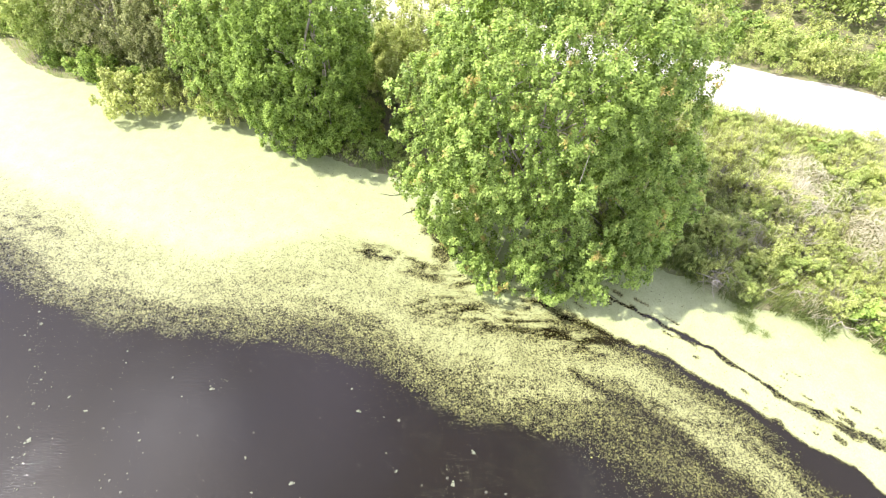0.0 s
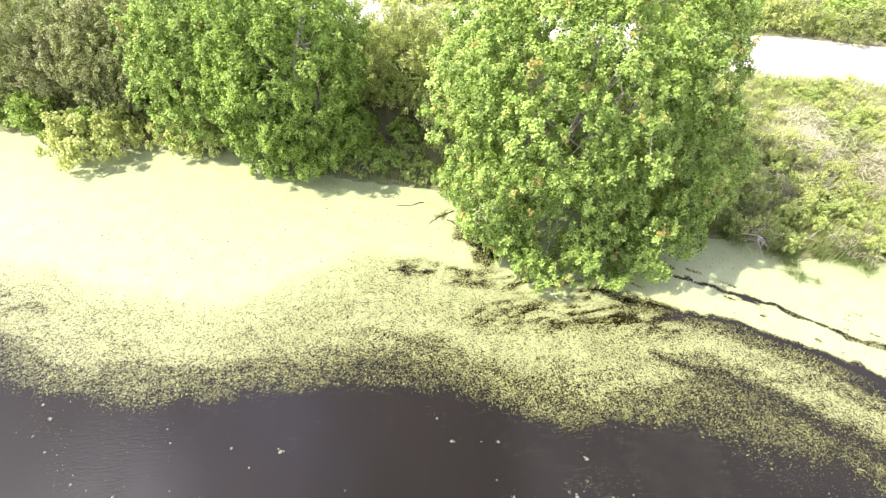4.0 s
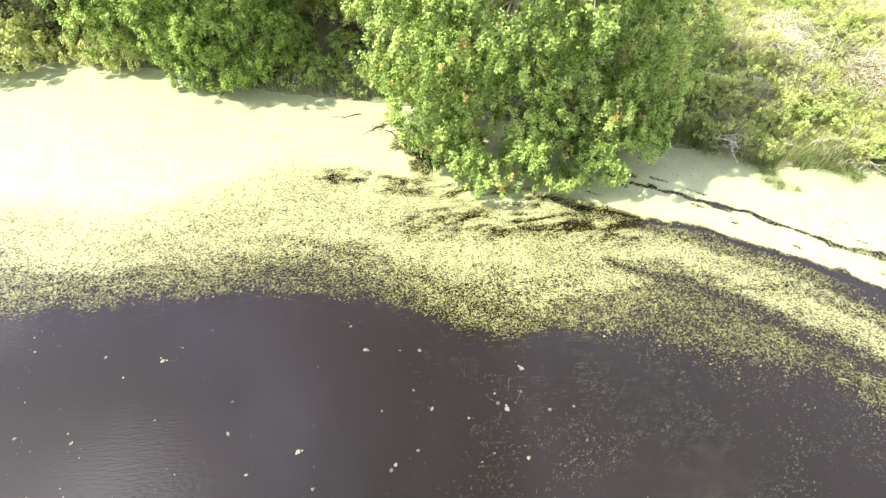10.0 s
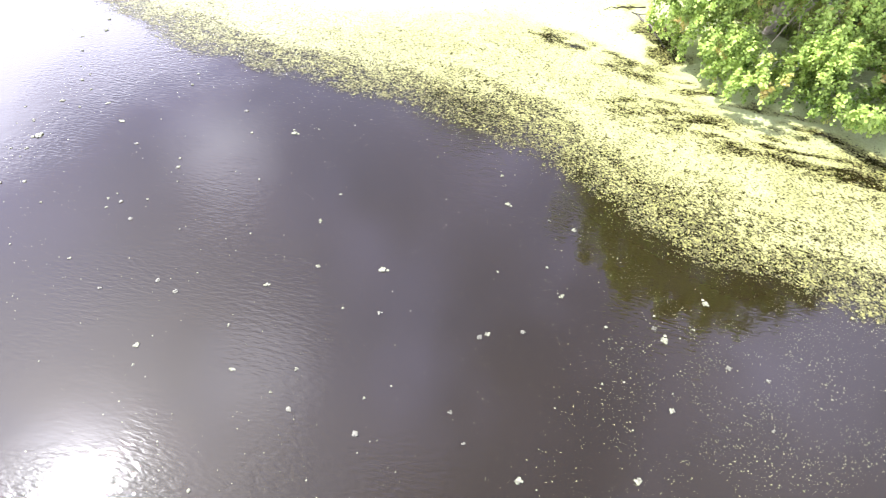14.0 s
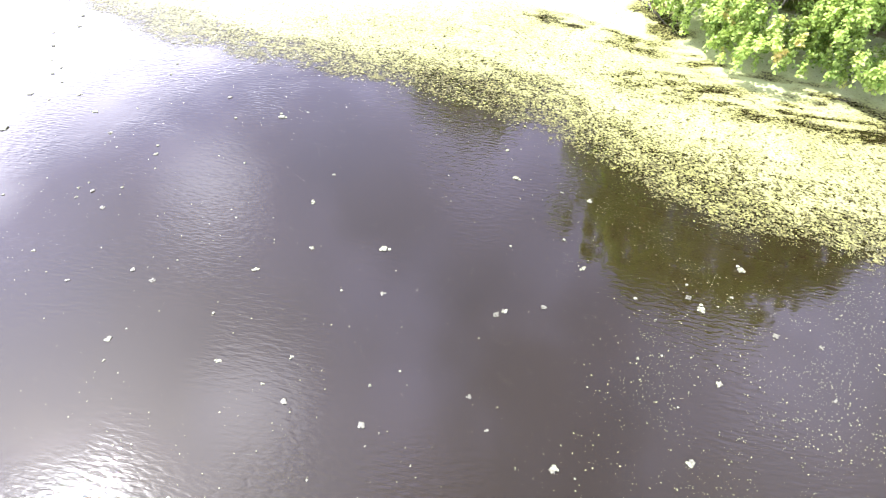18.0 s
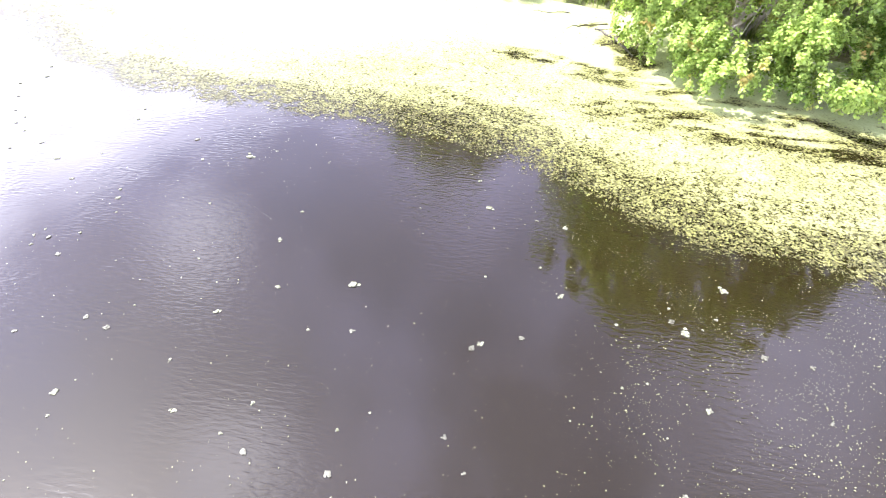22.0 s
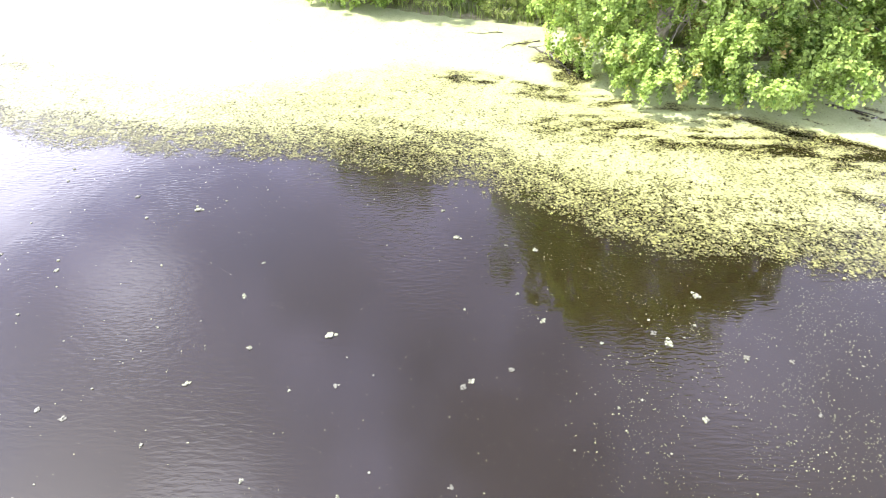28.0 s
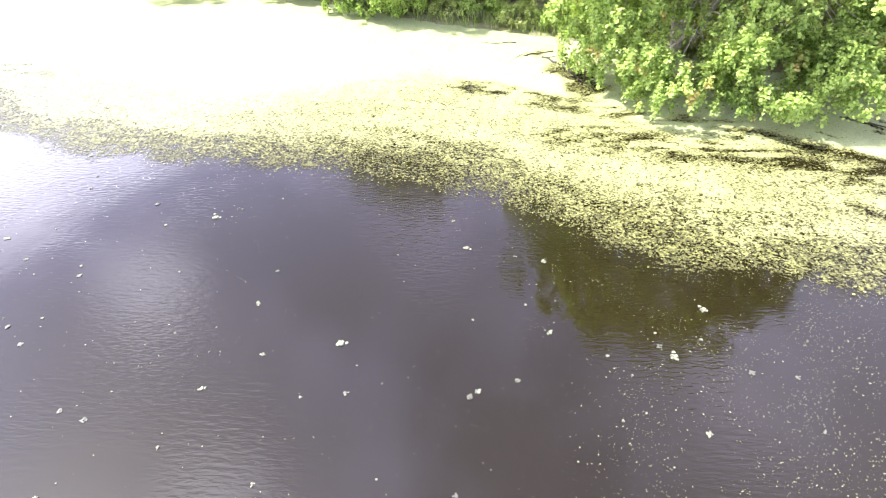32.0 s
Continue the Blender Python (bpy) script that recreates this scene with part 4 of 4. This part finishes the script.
def tangle(label, heaps, material):
    """Dry stems lying across one another, bent and at all angles, as one sheet of growth."""
    vs = []
    for hx, hy, hr, n_, lift in heaps:
        rr, aa = hr * np.sqrt(rng.uniform(0, 1, n_)), rng.uniform(0, 6.283, n_)
        x_, y_ = hx + rr * np.cos(aa), hy + rr * np.sin(aa)
        z_ = np.maximum(ground_z(x_, y_), 0) + lift * (1.15 - 0.6 * (rr / hr) ** 2) * rng.uniform(0.3, 1.15, n_)
        turn_, rise = rng.normal(size=n_) * 0.9 + rng.choice([0.6, 2.2], n_), rng.uniform(-0.5, 0.35, n_)
        way_ = np.stack([np.cos(turn_) * np.cos(rise), np.sin(turn_) * np.cos(rise), np.sin(rise)], 1) * rng.uniform(0.25, 0.6, n_)[:, None]
        mid_ = np.stack([x_, y_, z_], 1)
        side_ = np.stack([-np.sin(turn_), np.cos(turn_), np.zeros(n_)], 1) * rng.uniform(0.006, 0.016, n_)[:, None]
        sag = np.array([0, 0, 1]) * rng.uniform(0.02, 0.2, n_)[:, None]
        vs.append(np.stack([mid_ - way_ - sag, mid_ - side_, mid_ + way_ - sag, mid_ + side_], 1))
    v = np.concatenate(vs).reshape(-1, 3)
    base = np.arange(len(v) // 4)[:, None] * 4
    return tagged(fast_mesh("dry_stems", v, np.concatenate([base + [0, 1, 3], base + [1, 2, 3]], 0), material), label, "dry stems", kind="stuff")


tangle("tangled heaps of pale dry stems among green shrubs", ((15.2, 17.9, 1.5, 950, 1.3), (16.0, 19.4, 1.3, 450, 1.2), (18.5, 16.0, 1.5, 1150, 1.3), (20.0, 17.6, 1.4, 700, 1.2), (12.9, 16.6, 1.0, 350, 1.1), (17.0, 18.2, 1.6, 450, 1.1), (15.2, 13.6, 0.9, 260, 0.5), (17.2, 12.4, 0.9, 260, 0.5), (11.6, 14.7, 0.7, 180, 0.6)), M["dry_stem"])
grass("dark green rank grass in the maple's shade", 9000, (7.2, 11.6, 14, 20), lambda x, y: (inland(x, y) > 0.0) & (inland(x, y) < 3.2), (0.6, 1.25), M["reed_leaf"], 0.014)
grass("short green grass along the verges of the track", 60000, (-8, 44, 12, 42), lambda x, y: (np.abs(from_road(x, y) - 0.3) > 2.4 + 0.5 * wavy(x, y, 0.8, 96, 2)) & (np.abs(from_road(x, y)) < 4.6) & ((from_road(x, y) > 0) | (wavy(x, y, 0.9, 98, 3) > 0.55)), (0.2, 0.5), M["shrub_leaf"], 0.016)
grass("green shore grass along the foot of the trees", 42000, (-36, 12, 14, 42), lambda x, y: (inland(x, y) > -0.25) & (inland(x, y) < 1.6), (0.3, 0.9), M["shrub_leaf"], 0.014)


# ---- on the water ----
def stick(label, line, radii, seed, mat="wet_wood", name="sunken_branch"):
    root = new(name)
    bm = bmesh.new()
    r_ = np.random.default_rng(seed)
    pts = []
    for a, b in zip(line, line[1:]):
        pts += bent(r_, a, b, 3, 0.03)[:-1]
    pts.append(line[-1])
    tube(bm, pts, list(np.interp(np.linspace(0, 1, len(pts)), np.linspace(0, 1, len(radii)), radii)), 6)
    part("wood", bm, M[mat], root)
    for j in range(3):
        a = pts[1 + j * (len(pts) - 2) // 3]
        bm = bmesh.new()
        tube(bm, bent(r_, a, (a[0] + r_.normal() * 0.25, a[1] + r_.normal() * 0.2, max(0.02, a[2] + r_.uniform(0, 0.12))), 2, 0.03), [radii[0] * 0.45, radii[0] * 0.3, 0.005], 4)
        part("twig", bm, M[mat], root)
    return tagged(root, label, "branch")


stick("dark wet branch lying in the duckweed beneath the maple", [(6.0, 14.45, 0.015), (6.5, 14.15, 0.025), (7.0, 13.75, 0.0)], [0.022, 0.028, 0.01], 61)
stick("dark thin branch floating in pale duckweed", [(-1.0, 19.1, 0.02), (-1.7, 18.9, 0.03), (-2.3, 18.5, 0.0)], [0.03, 0.025, 0.01], 62)
stick("thin dark twig floating in pale duckweed", [(-2.2, 19.9, 0.02), (-2.9, 19.8, 0.025), (-3.5, 19.95, 0.0)], [0.018, 0.018, 0.008], 63)
stick("dark wet dead branch half sunk beside the maple", [(-1.4, 18.6, 0.02), (-0.9, 18.0, 0.05), (-0.5, 17.2, 0.03), (-0.3, 16.7, 0.0)], [0.035, 0.04, 0.03, 0.01], 64)
stick("forked dark dead branch half sunk beside the maple", [(-0.6, 18.3, 0.02), (-0.8, 17.6, 0.04), (-1.3, 17.2, 0.0)], [0.03, 0.025, 0.01], 65)


def clump(label, seed, size, mat="scum"):
    """A ragged raft of small floating leaves stuck together."""
    r_ = np.random.default_rng(seed)
    root = new("floating_weed_clump")
    long_ = r_.uniform(1.0, 1.7)
    for leaf_no in range(int(r_.integers(7, 12))):
        cx, cy = r_.normal() * size * 0.12 * long_, r_.normal() * size * 0.12
        rad, n = size * r_.uniform(0.12, 0.26), 10
        bm = bmesh.new()
        mid = bm.verts.new((cx, cy, 0.009 + 0.001 * leaf_no))
        ring = [bm.verts.new((cx + math.cos(6.283 * j / n) * rad * q, cy + math.sin(6.283 * j / n) * rad * q, 0.005 + 0.001 * leaf_no + 0.004 * r_.uniform(0, 1))) for j, q in enumerate(r_.uniform(0.35, 1.2, n))]
        low = [bm.verts.new((v_.co.x, v_.co.y, 0.001)) for v_ in ring]
        for j in range(n):
            bm.faces.new((mid, ring[j], ring[(j + 1) % n]))
            bm.faces.new((ring[j], low[j], low[(j + 1) % n], ring[(j + 1) % n]))
        part("floating_leaf", bm, M[mat if leaf_no % 4 else "murky"], root)
    return tagged(root, label, "floating weed", group="clumps adrift on the open water")


dim_clumps = [clump("small grey-green clump of half-sunk weed on dark water", 70 + i, 0.12, "murky") for i in range(5)]
pale_clumps = [clump("pale ragged clump of floating weed adrift", 80 + i, 0.12) for i in range(4)]
bits = [clump("single pale scrap of weed adrift", 90 + i, 0.07) for i in range(3)]
BIG = [(-7.3, 5.36, 1.35), (0.15, 5.04, 1.5), (0.0, 6.38, 1.65), (-2.04, 3.24, 1.6), (-7.03, 7.19, 1.1), (-6.56, 6.06, 0.95), (-5.31, 6.35, 1.15), (-8.78, 3.55, 1.0), (-6.98, 3.61, 1.0), (-3.7, 9.71, 0.95), (-3.37, 8.84, 0.95), (-1.91, 8.5, 0.95), (-1.9, 6.77, 1.1), (-3.05, 5.55, 1.1), (0.7, 7.42, 1.05), (-0.29, 3.75, 1.1), (-13.07, 8.78, 1.4), (-15.04, 9.04, 1.3), (-14.6, 7.7, 1.5), (-16.35, 12.4, 1.3), (-13.9, 9.3, 1.1), (-10.8, 7.74, 1.0), (-8.83, 9.65, 1.1)]
DIM = [(-10.2, 4.38), (-9.29, 4.83), (-8.84, 4.71), (-10.8, 6.04), (-5.04, 5.41), (-2.44, 8.64), (-2.47, 5.78), (-3.17, 5.46), (-4.6, 3.2), (-3.28, 3.96), (-2.95, 3.53), (-5.78, 3.26), (-0.2, 6.55), (1.07, 6.12), (1.71, 6.07), (1.71, 5.17), (-11.3, 6.43), (-12.2, 8.17), (-10.4, 10.1)]
SMALL = [(-6.95, 8.04), (-5.71, 5.3), (-8.93, 9.76), (-8.36, 9.98), (-7.59, 10.4), (-9.83, 9.35), (-8.86, 7.93), (-4.69, 3.78), (-6.58, 1.7), (-6.18, 3.43), (-0.21, 6.84), (-1.03, 6.32), (0.49, 6.74), (0.26, 6.48), (-7.51, 4.36), (-8.62, 3.2), (-3.18, 6.98), (-2.28, 7.38), (-5.97, 3.93), (-0.99, 5.18), (-12.35, 10.7), (-15.2, 10.26), (-14.4, 6.95), (-12.5, 11.2)]
for i, (x, y, s_) in enumerate(BIG):
    put(pale_clumps[i % 4], x, y, s_ * 0.88, rng.uniform(0, 360), z=0.03)
for i, (x, y) in enumerate(DIM):
    put(dim_clumps[i % 5], x, y, rng.uniform(0.8, 1.1), rng.uniform(0, 360), z=0.03)
spots = [(x, y, rng.uniform(0.75, 1.1)) for x, y in SMALL]
for i in range(110):
    x = rng.uniform(-19, 9)
    y = rng.uniform(-1, float(np.interp(x, EDGE[:, 0], EDGE[:, 1])) - 0.3)
    spots.append((x, y, rng.uniform(0.35, 0.65)))
for i in range(26):
    f = rng.uniform(0, 1)
    spots.append((-16.6 + 3.4 * f + rng.normal() * 0.35, 12.6 - 9 * f + rng.normal() * 0.3, rng.uniform(0.9, 1.6)))
for i in range(10):
    spots.append((rng.uniform(-14, -10.5), rng.uniform(4.6, 8.2), rng.uniform(0.7, 1.2)))
for i, (x, y, s_) in enumerate(spots):
    put(bits[i % 3], x, y, s_, rng.uniform(0, 360), z=0.03)

# loose flecks of weed scattered over the open water
n = 300000
px_ = rng.uniform(-24, 14, n)
py_ = rng.uniform(-4, 20, n)
dd = into_weed(px_, py_)
dens = 0.03 + 0.32 * np.exp(-np.maximum(-dd, 0) / 0.7) + 0.95 * 1.3 * smooth(px_, -3.0, 0.5) * smooth(dd, -9, -3) * smooth(wavy(px_, py_, 1.3, 92, 3), 0.3, 0.75) + 0.06 * smooth(wavy(px_, py_, 0.5, 91, 3), 0.5, 0.75)
trail = along(np.array([(-16.8, 13.0), (-15.2, 9.5), (-14.4, 6.5), (-13, 2)]), px_, py_)[0]
dens += 0.3 * np.exp(-((trail / 0.35) ** 2))
stray = along(np.array([(4.3, 7.2), (4.2, 5.6), (4.4, 3.6)]), px_, py_)[0]
dens += 1.2 * np.exp(-((stray / 0.5) ** 2)) * wavy(px_, py_, 1.7, 93, 3)
ok = (dd < 0.6) & (rng.uniform(0, 1, n) < dens)
px_, py_ = px_[ok], py_[ok]
m_ = len(px_)
size = np.where(px_ > -1, 0.0031, 0.0028) + 0.0085 * rng.uniform(0, 1, m_) ** 5
turn = rng.uniform(0, 6.28, m_)
ring = np.stack([np.stack([px_ + np.cos(turn + k_ * 1.5708) * size * (1.3 if k_ % 2 else 0.8), py_ + np.sin(turn + k_ * 1.5708) * size * (1.3 if k_ % 2 else 0.8), np.full(m_, 0.011)], 1) for k_ in range(4)], 1).reshape(-1, 3)
flecks = fast_mesh("duckweed_flecks", ring, np.arange(m_ * 4).reshape(-1, 4), M["fleck"])
tagged(flecks, "tiny loose flecks of duckweed drifting on dark water", "duckweed", kind="stuff")

# larger rafts of weed breaking away along the edge of the mat
n = 90000
px_, py_ = rng.uniform(-24, 14, n), rng.uniform(0, 22, n)
cv = cover_at(px_, py_)
ok = (inland(px_, py_) < -0.5) & (rng.uniform(0, 1, n) < 0.75 * smooth(cv, 0.04, 0.4) * (1 - 0.7 * smooth(cv, 0.45, 0.66)))
px_, py_ = px_[ok], py_[ok]
m_ = len(px_)
size, turn = 0.008 + 0.024 * rng.uniform(0, 1, m_) ** 2.5, rng.uniform(0, 6.28, m_)
ring = np.stack([np.stack([px_ + np.cos(turn + k_ * 1.2566) * size * (1.3 if k_ % 2 else 0.6), py_ + np.sin(turn + k_ * 1.2566) * size, np.full(m_, 0.022)], 1) for k_ in range(5)], 1).reshape(-1, 3)
rafts = fast_mesh("duckweed_rafts", ring, np.arange(m_ * 5).reshape(-1, 5), M["raft"])
tagged(rafts, "small yellow-green rafts of duckweed at the mat's ragged edge", "duckweed", kind="stuff")

# dark scraps of dead leaf on the mat
n = 2600
px_, py_ = rng.uniform(-24, 16, n), rng.uniform(2, 28, n)
dd = into_weed(px_, py_)
ok = (dd > 0.4) & (inland(px_, py_) < -0.4) & (rng.uniform(0, 1, n) < np.where(dd < 7, 0.8, 0.12))
px_, py_ = px_[ok], py_[ok]
m_ = len(px_)
size, turn = 0.012 + 0.035 * rng.uniform(0, 1, m_) ** 3, rng.uniform(0, 6.28, m_)
ring = np.stack([np.stack([px_ + np.cos(turn + k_ * 1.2566) * size * (1.0 if k_ % 2 else 0.6), py_ + np.sin(turn + k_ * 1.2566) * size * 0.8, 0.028 + 0.006 * rng.uniform(0, 1, m_)], 1) for k_ in range(5)], 1).reshape(-1, 3)
scraps = fast_mesh("leaf_litter", ring, np.arange(m_ * 5).reshape(-1, 5), M["wet_wood"])
tagged(scraps, "dark scraps of dead leaf scattered on the duckweed", "leaf litter", kind="stuff")
